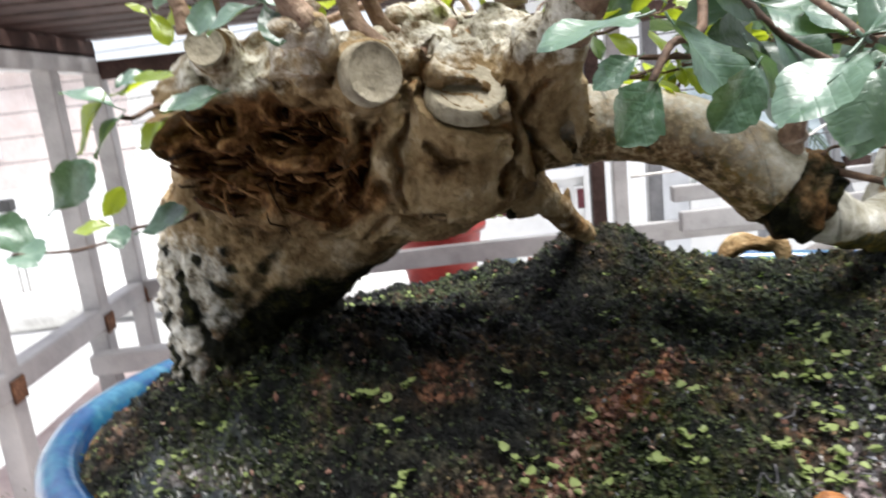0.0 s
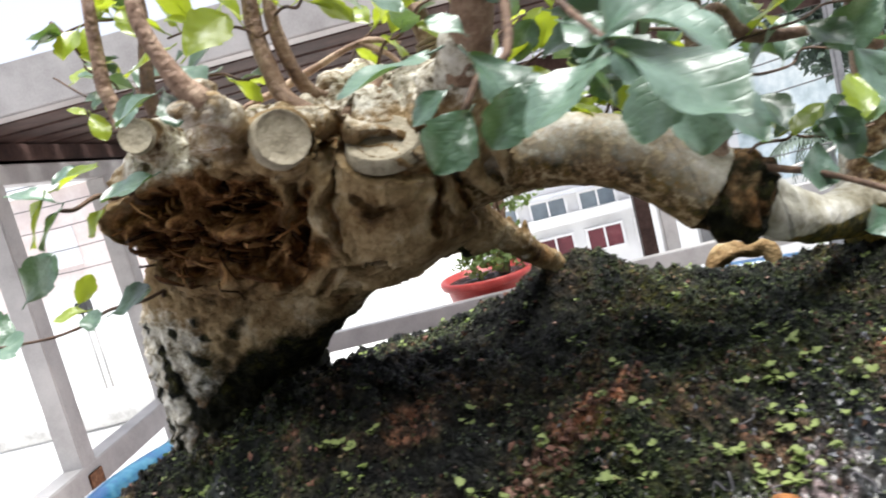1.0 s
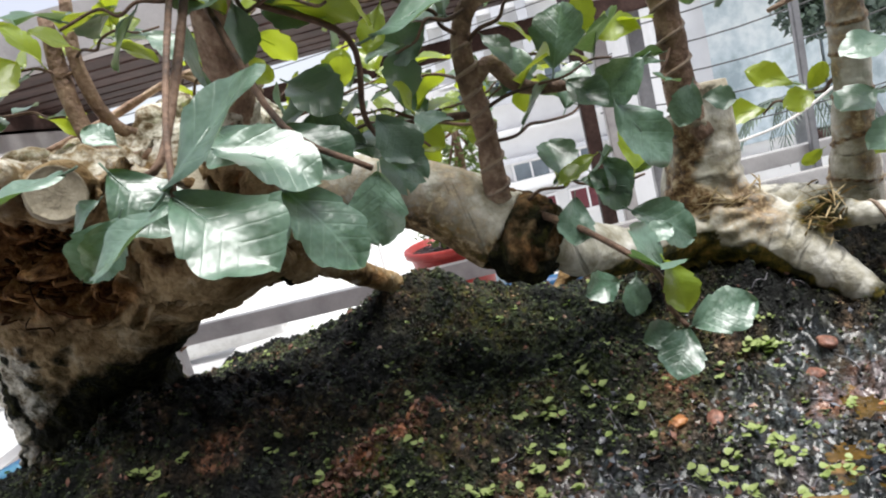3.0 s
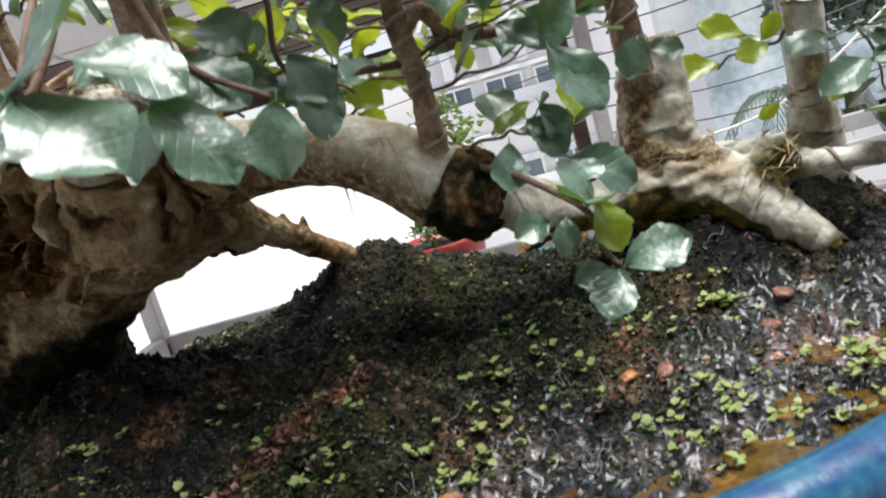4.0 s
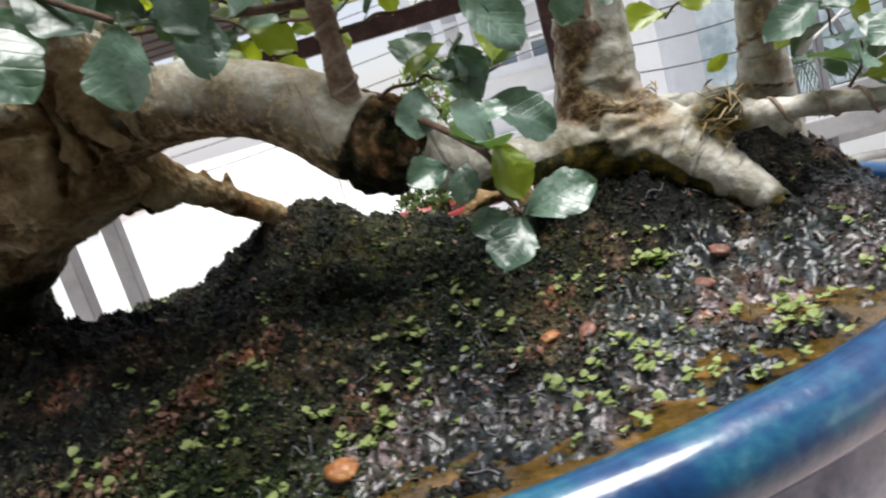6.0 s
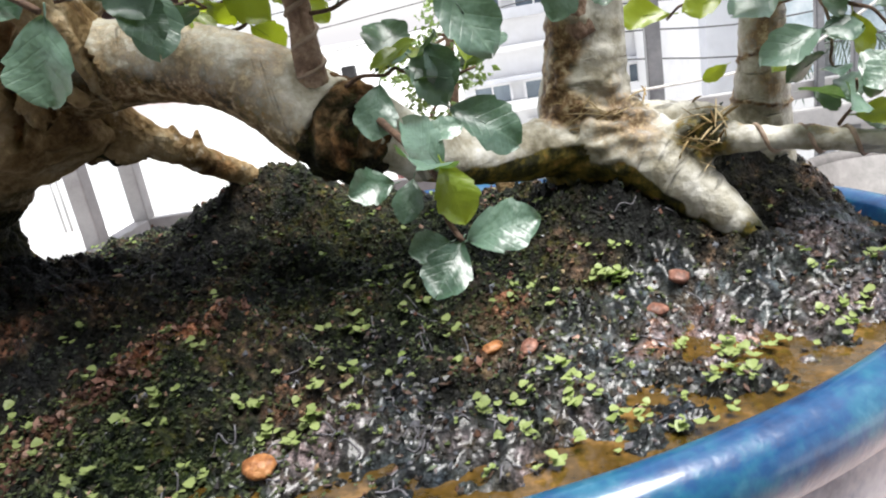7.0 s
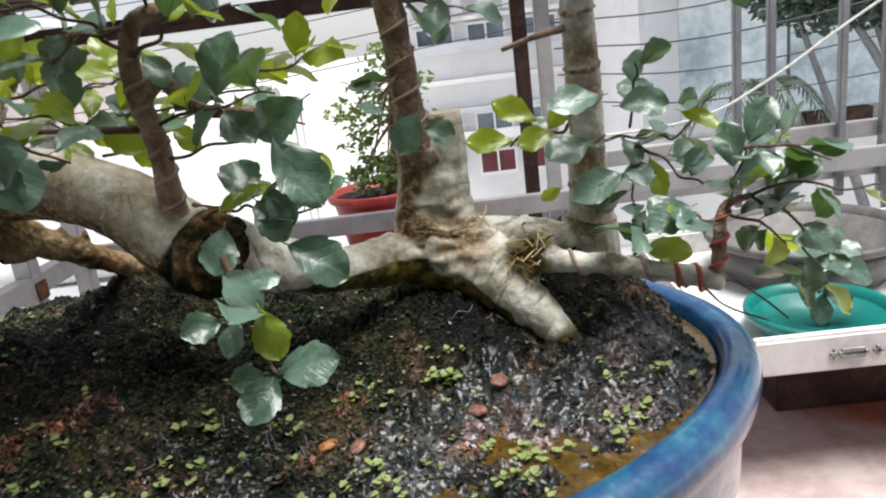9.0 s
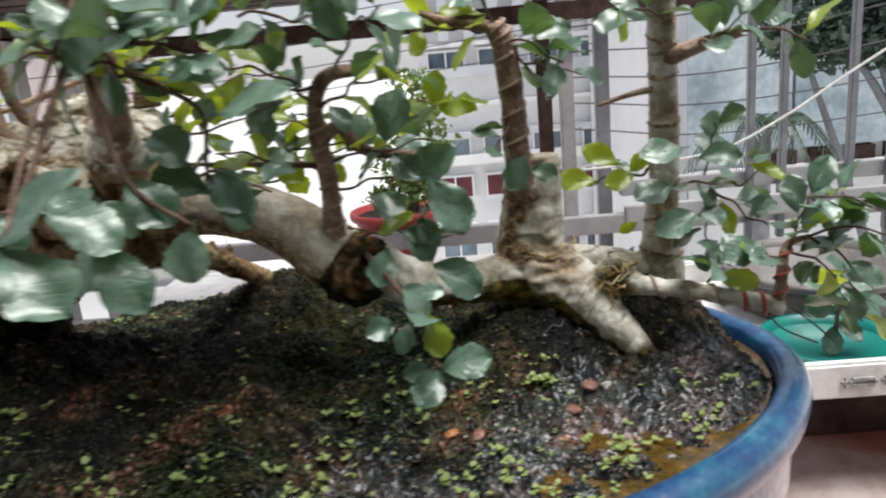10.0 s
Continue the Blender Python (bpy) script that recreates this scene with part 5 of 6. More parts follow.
# young backlit shoots behind the arch
spray([(0.13, 0.42, 0.335), (0.17, 0.43, 0.35), (0.225, 0.435, 0.362)], 12, 0.025, 1.0)
spray([(0.2, 0.42, 0.37), (0.235, 0.425, 0.372), (0.275, 0.43, 0.378)], 10, 0.025, 1.0)
spray([(0.08, 0.42, 0.352), (0.05, 0.43, 0.38), (0.02, 0.44, 0.405)], 8, 0.023, 1.0, joined=True)

# upper crown out of view, added to shade the log and soil
for x, y, z in ((-0.05, 0.33, 0.50), (0.03, 0.40, 0.54), (0.12, 0.36, 0.52), (0.0, 0.28, 0.52), (-0.12, 0.40, 0.52), (0.18, 0.42, 0.53), (0.2, 0.33, 0.5)):
    spray([(0.088, 0.29, 0.49), ((x + 0.088) / 2, (y + 0.29) / 2, z), (x, y, z + 0.01), (x + 0.04, y + 0.03, z + 0.02)], 9, 0.032, 0.3, r=0.002, lift=0.1, joined=True)

# leaves of the middle stem
spray([(0.302, 0.446, 0.43), (0.27, 0.44, 0.428), (0.22, 0.43, 0.425)], 9, 0.024, 0.6, joined=True)
spray([(0.305, 0.445, 0.42), (0.325, 0.43, 0.415), (0.345, 0.42, 0.40)], 6, 0.027, 0.05)
spray([(0.308, 0.448, 0.405), (0.33, 0.44, 0.40), (0.36, 0.435, 0.39)], 4, 0.025, 0.1)
spray([(0.312, 0.45, 0.36), (0.302, 0.435, 0.352), (0.295, 0.425, 0.34)], 3, 0.024, 0.1)
spray([(0.302, 0.446, 0.43), (0.29, 0.43, 0.45), (0.27, 0.41, 0.47)], 8, 0.026, 0.4, joined=True)
leaf((0.322, 0.444, 0.325), (0.34, 0.44, 0.32), face=(0, -0.8, 0.5))
leaf((0.318, 0.446, 0.335), (0.305, 0.435, 0.315), face=(0, -0.9, 0.3))

# leaves of the slim trunk
spray([(0.427, 0.475, 0.315), (0.4044, 0.4900, 0.3068), (0.3776, 0.5000, 0.2991)], 0, r=0.0014)
leaf((0.3796, 0.5000, 0.3024), (0.3478, 0.5000, 0.3065), True, face=(0, -0.8, 0.5))
leaf((0.3963, 0.4900, 0.3163), (0.3683, 0.4900, 0.3318), True, face=(0, -0.8, 0.5))
leaf((0.4035, 0.4850, 0.3106), (0.4149, 0.4800, 0.3242), True, face=(0.2, -0.8, 0.4))
leaf((0.4068, 0.4850, 0.3085), (0.3818, 0.4700, 0.3045), True, face=(0, -0.8, 0.5))
leaf((0.4026, 0.4900, 0.3070), (0.3985, 0.5000, 0.3207), face=(0.4, -0.8, 0.2))
leaf((0.4092, 0.4900, 0.2676), (0.3953, 0.4900, 0.2604), True, face=(0.4, -0.8, 0.2))
leaf((0.4391, 0.4300, 0.2852), (0.4087, 0.4250, 0.2760), face=(0, -0.7, 0.6), k=2)
leaf((0.4391, 0.4300, 0.2837), (0.4582, 0.4250, 0.2863), face=(0, -0.7, 0.6), k=3)
leaf((0.4354, 0.4300, 0.2544), (0.4441, 0.4200, 0.2459), face=(0, -0.8, 0.5))
leaf((0.4214, 0.4400, 0.3049), (0.3945, 0.4300, 0.3002), face=(0, -0.7, 0.6), k=4)
leaf((0.4285, 0.4300, 0.3338), (0.3984, 0.4200, 0.3336), face=(0, -0.7, 0.6), k=1)
leaf((0.4399, 0.4300, 0.3265), (0.4649, 0.4200, 0.3289), face=(0, -0.7, 0.6), k=2)
leaf((0.4761, 0.4300, 0.3188), (0.4961, 0.4200, 0.3094), True, face=(0, -0.7, 0.6))
leaf((0.4711, 0.4000, 0.2676), (0.4463, 0.3900, 0.2639), face=(0, -0.7, 0.6), k=3)
leaf((0.4494, 0.4100, 0.2413), (0.4601, 0.4000, 0.2393), face=(0, -0.7, 0.6), k=3)
spray([(0.428, 0.47, 0.30), (0.445, 0.45, 0.305), (0.475, 0.445, 0.30), (0.50, 0.44, 0.325)], 7, 0.026, 0.2)
spray([(0.445, 0.45, 0.305), (0.448, 0.44, 0.285), (0.447, 0.43, 0.262)], 5, 0.025, 0.1, mat=TWIG)
spray([(0.45, 0.45, 0.31), (0.452, 0.44, 0.33), (0.45, 0.43, 0.35)], 3, 0.027, 0.1)
spray([(0.475, 0.45, 0.41), (0.49, 0.44, 0.41), (0.515, 0.435, 0.40)], 8, 0.026, 0.15)
spray([(0.445, 0.455, 0.402), (0.455, 0.44, 0.41), (0.465, 0.425, 0.42)], 7, 0.026, 0.2)
spray([(0.43, 0.46, 0.42), (0.41, 0.45, 0.43), (0.385, 0.445, 0.435)], 7, 0.026, 0.2, joined=True)
spray([(0.45, 0.44, 0.30), (0.47, 0.43, 0.285), (0.485, 0.42, 0.275)], 7, 0.026, 0.2)
spray([(0.498, 0.39, 0.30), (0.515, 0.385, 0.30), (0.54, 0.38, 0.29)], 7, 0.025, 0.3)
spray([(0.49, 0.40, 0.265), (0.515, 0.405, 0.25), (0.53, 0.41, 0.235)], 6, 0.025, 0.2)
# leaves of the low side branch
spray([(0.49, 0.40, 0.262), (0.492, 0.395, 0.28), (0.498, 0.39, 0.30)], 9, 0.026, 0.25)
spray([(0.487, 0.397, 0.25), (0.475, 0.40, 0.262), (0.46, 0.40, 0.268)], 6, 0.026, 0.15)
spray([(0.505, 0.40, 0.27), (0.53, 0.40, 0.275), (0.575, 0.395, 0.27)], 6, 0.024, 0.5)
spray([(0.44, 0.412, 0.238), (0.445, 0.405, 0.25), (0.443, 0.40, 0.262)], 5, 0.024, 0.1)
spray([(0.505, 0.40, 0.27), (0.53, 0.41, 0.255), (0.5550, 0.4200, 0.2151), (0.5555, 0.4200, 0.1963)], 9, 0.028, 0.15)
branch([(0.4777, 0.4000, 0.2155)+(0.0007,), (0.4969, 0.4100, 0.2158)+(0.0007,), (0.5206, 0.4200, 0.1974)+(0.0007,), (0.5366, 0.4200, 0.1820)+(0.0007,)], CABLE, 6, "wire")
branch([(0.4791, 0.4000, 0.2154)+(0.0007,), (0.4944, 0.4100, 0.1990)+(0.0007,), (0.5243, 0.4200, 0.1818)+(0.0007,)], CABLE, 6, "wire")


# crown leaves too many to tell apart
for young, items in joined_leaves.items():
    bm = bmesh.new()
    for mesh, place in items:
        before = len(bm.verts)
        bm.from_mesh(mesh)
        bm.verts.ensure_lookup_table()
        for v in bm.verts[before:]:
            v.co = place @ v.co
    ob = grown("foliage", bm, LEAF_YOUNG if young else LEAF)
    ob["kind"] = "stuff"


# ---- loose cover on the soil ----
def crumbs(name, count, place, size, mat, label, category):
    """Small eight-sided grains strewn over the soil."""
    rnd = random.Random(len(name))
    verts, faces = [], []
    for _ in range(count):
        x, y = place(rnd)
        while place is anywhere and rnd.random() < 0.85 * wetness(x, y):
            x, y = place(rnd)
        s = size * rnd.uniform(0.5, 1.6)
        z = soil_height(x, y) + soil_rough(x, y) + 0.2 * s
        o = len(verts)
        turn = Euler((rnd.uniform(0, 6), rnd.uniform(0, 6), rnd.uniform(0, 6))).to_matrix()
        for v in ((1, 0, 0), (-1, 0, 0), (0, 1, 0), (0, -1, 0), (0, 0, 1), (0, 0, -1)):
            v = turn @ Vector((v[0] * 1.5, v[1], v[2] * 0.7)) * s * rnd.uniform(0.5, 1.2)
            verts.append((x + v.x, y + v.y, z + v.z * 0.7))
        faces += [(o + a, o + b, o + c) for a, b, c in ((0, 2, 4), (2, 1, 4), (1, 3, 4), (3, 0, 4), (2, 0, 5), (1, 2, 5), (3, 1, 5), (0, 3, 5))]
    me = bpy.data.meshes.new(name)
    me.from_pydata(verts, [], faces)
    me.materials.append(mat)
    return tagged(new(name, me), label, category, kind="stuff")


def anywhere(rnd):
    while True:
        x, y = rnd.uniform(-1, 1), rnd.uniform(-1, 1)
        if x * x + y * y < 0.95:
            return PC[0] + PA * x, PC[1] + PB * y


def front_right(rnd):
    while True:
        x, y = rnd.gauss(0.27, 0.11), rnd.gauss(0.315, 0.055)
        if ((x - PC[0]) / PA) ** 2 + ((y - PC[1]) / PB) ** 2 < 0.93:
            return x, y


CLUSTERS = ((0.226, 0.353), (0.324, 0.399), (0.107, 0.326), (0.147, 0.299), (0.172, 0.288), (0.099, 0.291), (0.278, 0.313), (0.281, 0.295),
            (0.191, 0.355), (0.207, 0.390), (0.034, 0.292), (0.029, 0.321), (0.088, 0.270), (0.261, 0.293), (0.174, 0.310), (0.123, 0.275), (0.227, 0.347),
            (0.277, 0.312), (0.304, 0.285), (0.364, 0.335), (0.352, 0.308), (0.266, 0.274), (0.315, 0.401), (0.042, 0.316),
            (-0.032, 0.331), (-0.161, 0.414), (-0.125, 0.403), (-0.156, 0.349), (0.031, 0.372), (-0.043, 0.352),
            (0.4, 0.33), (0.415, 0.36), (0.45, 0.38), (0.31, 0.4), (0.27, 0.385), (0.33, 0.27))


def clustered(rnd):
    while True:
        c = rnd.choice(CLUSTERS)
        x, y = rnd.gauss(c[0], 0.009), rnd.gauss(c[1], 0.008)
        if ((x - PC[0]) / PA) ** 2 + ((y - PC[1]) / PB) ** 2 < 0.95:
            return x, y


def red_streak(rnd):
    while True:
        x, y = rnd.uniform(0.02, 0.145), rnd.uniform(0.26, 0.39)
        if rnd.random() < streak(x, y):
            return x, y


CRUMB = island_material("soil_crumb", [(0.0, (0.003, 0.003, 0.003)), (0.42, (0.009, 0.0095, 0.008)), (0.72, (0.04, 0.04, 0.033)), (0.9, (0.125, 0.105, 0.08)), (1.0, (0.24, 0.21, 0.175))], 0.45, 0.14)


patchy(CRUMB, 22, [(0.36, (0.3, 0.4, 0.42)), (0.44, (0.4, 0.62, 0.5)), (0.51, (0.7, 0.8, 0.5)), (0.59, (1.2, 0.95, 0.7)), (0.68, (1.9, 1.35, 1.05))])
crumbs("soil_crumbs", 16500, anywhere, 0.0013, CRUMB, "dark crumbly soil grains over the mound", "soil")
RED_GRIT = material("red_grit", [(0.25, (0.04, 0.017, 0.011)), (0.5, (0.15, 0.062, 0.04)), (0.8, (0.34, 0.18, 0.13))], 200, 0.55, 0.4, 500)
RED_GRAIN = island_material("red_grain", [(0.0, (0.02, 0.01, 0.007)), (0.5, (0.085, 0.042, 0.03)), (0.85, (0.19, 0.1, 0.075)), (1.0, (0.36, 0.24, 0.19))], 0.6, 0.12)
# palest grains tinted blue to carry the soil's wet sheen
GREY_GRIT = island_material("grey_grit", [(0.0, (0.012, 0.011, 0.01)), (0.4, (0.04, 0.035, 0.03)), (0.6, (0.1, 0.05, 0.03)), (0.85, (0.085, 0.088, 0.1)), (1.0, (0.15, 0.16, 0.185))], 0.3, 0.35)
crumbs("red_grit", 620, red_streak, 0.0019, RED_GRAIN, "rusty red grit in a streak on the soil", "grit")
crumbs("grey_grit", 1500, front_right, 0.0015, GREY_GRIT, "small wet grey stones near the pot rim", "grit")
def low_side(rnd):
    while True:
        x, y = rnd.gauss(0.44, 0.025), rnd.gauss(0.385, 0.035)
        if ((x - PC[0]) / PA) ** 2 + ((y - PC[1]) / PB) ** 2 < 0.95:
            return x, y


crumbs("brown_grit", 450, low_side, 0.0016, GREY_GRIT, "wet brown and grey grit beside the root", "grit")
crumbs("mixed_grit", 1100, anywhere, 0.0018, RED_GRAIN, "scattered reddish grit on the soil", "grit")


def clovers(name, count, place, size, mat, label):
    rnd = random.Random(count)
    verts, faces = [], []
    for _ in range(count):
        x, y = place(rnd)
        z = soil_height(x, y) + soil_rough(x, y)
        if z < 0.156:
            z = 0.157
        for lobe in range(rnd.choice((2, 3, 3, 4, 5))):
            a, s = rnd.uniform(0, 6.28), size * rnd.uniform(0.55, 1.3)
            d = Vector((math.cos(a), math.sin(a), rnd.uniform(-0.1, 0.5)))
            w = Vector((-math.sin(a), math.cos(a), rnd.uniform(-0.4, 0.4)))
            c = Vector((x, y, z + s * rnd.uniform(0.3, 1.1)))
            o = len(verts)
            for k in range(7):
                t = 2 * math.pi * k / 7
                verts.append(c + d * s * (0.55 + 0.5 * math.cos(t)) + w * s * 0.5 * math.sin(t) + Vector((0, 0, 0.12 * s * math.cos(2 * t))))
            verts.append(c + d * s * 0.5 - Vector((0, 0, 0.12 * s)))
            faces += [(o + k, o + (k + 1) % 7, o + 7) for k in range(7)]
    me = bpy.data.meshes.new(name)
    me.from_pydata([tuple(v) for v in verts], [], faces)
    me.polygons.foreach_set("use_smooth", [True] * len(faces))
    me.materials.append(mat)
    return tagged(new(name, me), label, "weeds", kind="stuff")


clovers("clover_patch", 170, clustered, 0.0043, CLOVER, "tiny pale green clover leaves near the rim")
clovers("tiny_weeds", 240, anywhere, 0.0031, CLOVER, "tiny green seedlings scattered over the soil")
MOSSY = leaf_material("moss_tuft", (0.006, 0.013, 0.009), (0.022, 0.04, 0.027), (0.075, 0.095, 0.04), (0.02, 0.04, 0.012), spec=0.18, coat=0.0)


def mossy(rnd):
    return rnd.choice(((rnd.gauss(0.19, 0.07), rnd.gauss(0.45, 0.05)), (rnd.gauss(-0.12, 0.06), rnd.gauss(0.36, 0.035)), (rnd.gauss(0.18, 0.08), rnd.gauss(0.38, 0.04)), (rnd.gauss(0.08, 0.05), rnd.gauss(0.285, 0.025)), (rnd.gauss(0.0, 0.05), rnd.gauss(0.55, 0.03))))


clovers("moss_tufts", 8500, mossy, 0.0014, MOSSY, "dark green moss tufts on the mound")


def pebble(at, r, mat, label):
    bm = bmesh.new()
    bmesh.ops.create_icosphere(bm, subdivisions=3, radius=1)
    for v in bm.verts:
        v.co *= 1 + 0.25 * noise.noise(v.co * 1.3 + Vector(at) * 50)
        v.co = Vector((v.co.x * r, v.co.y * r * 0.8, v.co.z * r * 0.5))
    ob = part("pebble", bm, mat)
    ob.location = (at[0], at[1], soil_height(*at[:2]) + soil_rough(*at[:2]) + r * 0.2)
    ob.rotation_euler = (0.2, 0.1, at[0] * 40)
    return tagged(ob, label, "pebble", "pebbles on the soil")


pebble((0.25, 0.348, 1), 0.0062, STONE, "small wet orange pebble on the soil")
pebble((0.268, 0.342, 2), 0.006, RED_GRIT, "small brownish red pebble on the soil")
pebble((0.154, 0.274, 3), 0.0075, STONE, "small wet orange pebble on the soil")
pebble((0.35, 0.389, 4), 0.007, RED_GRIT, "small brownish red pebble on the soil")
pebble((0.335, 0.375, 5), 0.006, RED_GRIT, "small brownish red pebble on the soil")
pebble((0.127, 0.366, 6), 0.0035, STONE, "small wet orange pebble on the soil")
pebble((0.325, 0.401, 7), 0.0035, CLOVER, "small yellow fallen leaf piece on the soil")
pebble((0.355, 0.345, 8), 0.006, STONE, "small wet orange pebble on the soil")

ROOTLET = material("rootlet", [(0.3, (0.06, 0.058, 0.065)), (0.6, (0.13, 0.125, 0.14)), (0.85, (0.24, 0.23, 0.25))], 90, 0.5, 0.2, 300)
rnd = random.Random(12)
bm = bmesh.new()
for k in range(70):
    x, y = front_right(rnd) if k % 3 else (rnd.gauss(0.235, 0.05), rnd.gauss(0.285, 0.02))
    a = rnd.uniform(0, 6.28)
    pts = []
    for s in range(6):
        if ((x - PC[0]) / PA) ** 2 + ((y - PC[1]) / PB) ** 2 < 0.95:
            pts.append((x, y, soil_height(x, y) + soil_rough(x, y) + 0.0004, 0.00042))
        a += rnd.gauss(0, 0.9)
        x, y = x + 0.0035 * math.cos(a), y + 0.0035 * math.sin(a)
    if len(pts) > 3:
        tube(bm, pts, 5, 3)
tagged(part("root_threads", bm, ROOTLET), "pale tangled root threads on the wet soil", "roots", kind="stuff")

# ---- red pot with a plant behind the fence ----
shelf = thing("outer_shelf", "grey steel shelf outside the balcony fence", "shelf", (-0.25, 2.67, -0.435))
for nm, lo, hi in (("board", (-1.0, 2.48, -0.435), (0.5, 2.86, -0.402)), ("leg", (-1.0, 2.80, -4.0), (-0.95, 2.85, -0.436)), ("leg", (0.44, 2.80, -4.0), (0.49, 2.85, -0.436))):
    ob = box_part(nm, lo, hi, STEEL)
    ob.parent, ob.matrix_parent_inverse = shelf, Matrix.Translation(shelf.location).inverted()
RC = (0.0, 2.66)
red = thing("planter", "round red plastic planter on the outer shelf", "planter", (*RC, -0.402))


def red_part(name, bm, mat, label=""):
    ob = part(name, bm, mat, None, label)
    ob.parent = red
    ob.matrix_parent_inverse = Matrix.Translation(red.location).inverted()


bm = bmesh.new()
lathe(bm, [(-0.14, -0.402), (-0.07, -0.402), (-0.06, -0.4), (-0.018, -0.17), (-0.016, -0.165), (0.0, -0.163), (0.004, -0.15), (0.002, -0.137), (-0.006, -0.133), (-0.016, -0.137), (-0.022, -0.17), (-0.05, -0.175)], RC, 56, 0.18, 0.18)
red_part("shell", bm, RED_PLASTIC)
bm = bmesh.new()
lathe(bm, [(-0.018, -0.158), (-0.09, -0.15), (-0.178, -0.145)], RC, 40, 0.18, 0.18)
red_part("soil", bm, SOIL)


def shrub(name, label, at, trunk, clumps, leaf_size, count, mat, seed):
    """Trunk, limbs and a crown of many small separate leaves round the clumps."""
    ob = thing(name, label, "plant", at)
    rnd = random.Random(seed)
    inv = Matrix.Translation(at).inverted()
    bm = bmesh.new()
    tube(bm, trunk, 8, 5, 0.3)
    top = trunk[-1]
    for c, r in clumps:
        f = rnd.choice(trunk[1:])
        tube(bm, [(*f[:3], f[3] * 0.5), (*((Vector(f[:3]) + Vector(c)) / 2 + Vector((0, 0, r * 0.2))), f[3] * 0.35), (*c, f[3] * 0.15)], 5, 4)
    t = part("trunk", bm, BAR if mat is FAR_LEAF else TWIG)
    t.parent, t.matrix_parent_inverse = ob, inv
    verts, faces = [], []
    for c, r in clumps:
        for _ in range(int(count * r * r)):
            v = Vector((rnd.gauss(0, 1), rnd.gauss(0, 1), rnd.gauss(0, 1))).normalized() * r * rnd.uniform(0.3, 1.05)
            p = Vector(c) + Vector((v.x, v.y, v.z * 0.8))
            d = Vector((rnd.gauss(0, 1), rnd.gauss(0, 1), rnd.gauss(0, 0.6))).normalized()
            w = d.orthogonal().normalized()
            w = Matrix.Rotation(rnd.uniform(0, 3), 3, d) @ w
            s = leaf_size * rnd.uniform(0.6, 1.3)
            o = len(verts)
            up = d.cross(w) * s * 0.15
            verts += [p, p + d * s * 0.4 + w * s * 0.32 + up, p + d * s, p + d * s * 0.4 - w * s * 0.32 + up]
            faces += [(o, o + 1, o + 2), (o, o + 2, o + 3)]
    me = bpy.data.meshes.new("crown")
    me.from_pydata([tuple(v) for v in verts], [], faces)
    me.materials.append(mat)
    cr = new("crown", me)
    cr.parent, cr.matrix_parent_inverse = ob, inv
    return ob


SHRUB_LEAF = leaf_material("shrub_leaf", (0.03, 0.06, 0.02), (0.08, 0.13, 0.045), (0.17, 0.24, 0.09), (0.25, 0.38, 0.06), spec=0.4, coat=0.1)
shrub("potted_shrub", "bushy green shrub with a brown stem in the red planter", (0.03, 2.66, -0.15),
      [(0.06, 2.66, -0.16, 0.022), (0.09, 2.66, -0.02, 0.018), (0.11, 2.66, 0.12, 0.016), (0.115, 2.66, 0.26, 0.014)],
      [((0.0, 2.66, -0.05), 0.08), ((-0.03, 2.66, 0.05), 0.07), ((-0.05, 2.64, 0.15), 0.08), ((0.1, 2.66, 0.33), 0.09), ((0.18, 2.66, 0.24), 0.08), ((0.02, 2.68, 0.24), 0.08), ((0.06, 2.62, -0.08), 0.08), ((0.1, 2.64, -0.04), 0.09), ((0.15, 2.64, -0.09), 0.07), ((-0.05, 2.63, -0.09), 0.07), ((0.08, 2.68, 0.14), 0.09), ((0.17, 2.66, 0.13), 0.08)],
      0.032, 15000, SHRUB_LEAF, 5)

# ---- shelf, trough and basins beyond the pot ----
board = box_part("shelf_board", (0.72, 1.98, -0.42), (3.0, 2.40, -0.385), STEEL)
tagged(board, "weathered grey shelf board along the balcony fence", "shelf")
for x in (0.8, 2.0, 2.9):
    leg = box_part("shelf_support", (x, 2.1, FLOOR), (x + 0.1, 2.3, -0.422), CONCRETE)
    tagged(leg, "low concrete block under the shelf board", "block", "blocks under the shelf board")
trough = thing("planting_trough", "long white plastic trough with a dark smudge", "trough", (1.5, 1.55, -0.33))


def trough_part(name, lo, hi, mat=FOAM, label=""):
    ob = box_part(name, lo, hi, mat, None, 0.006, label)
    ob.parent, ob.matrix_parent_inverse = trough, Matrix.Translation(trough.location).inverted()


trough_part("front_wall", (0.80, 1.24, -0.315), (2.3, 1.265, -0.238))
trough_part("back_wall", (0.80, 1.985, -0.315), (2.3, 2.01, -0.238))
trough_part("end_wall", (0.80, 1.266, -0.315), (0.825, 1.984, -0.238))
trough_part("end_wall", (2.275, 1.266, -0.315), (2.3, 1.984, -0.238))
trough_part("bottom", (0.826, 1.266, -0.313), (2.274, 1.984, -0.30))
SMUDGE = material("dark_smudge", [(0.3, (0.16, 0.16, 0.15)), (0.6, (0.3, 0.3, 0.29)), (0.8, (0.5, 0.5, 0.49))], 60, 0.7, 0.0)
for x, w in ((0.985, 0.012), (1.0, 0.055), (1.064, 0.018), (1.09, 0.05)):
    trough_part("mark", (x, 1.2375, -0.287), (x + w, 1.2398, -0.268), SMUDGE)
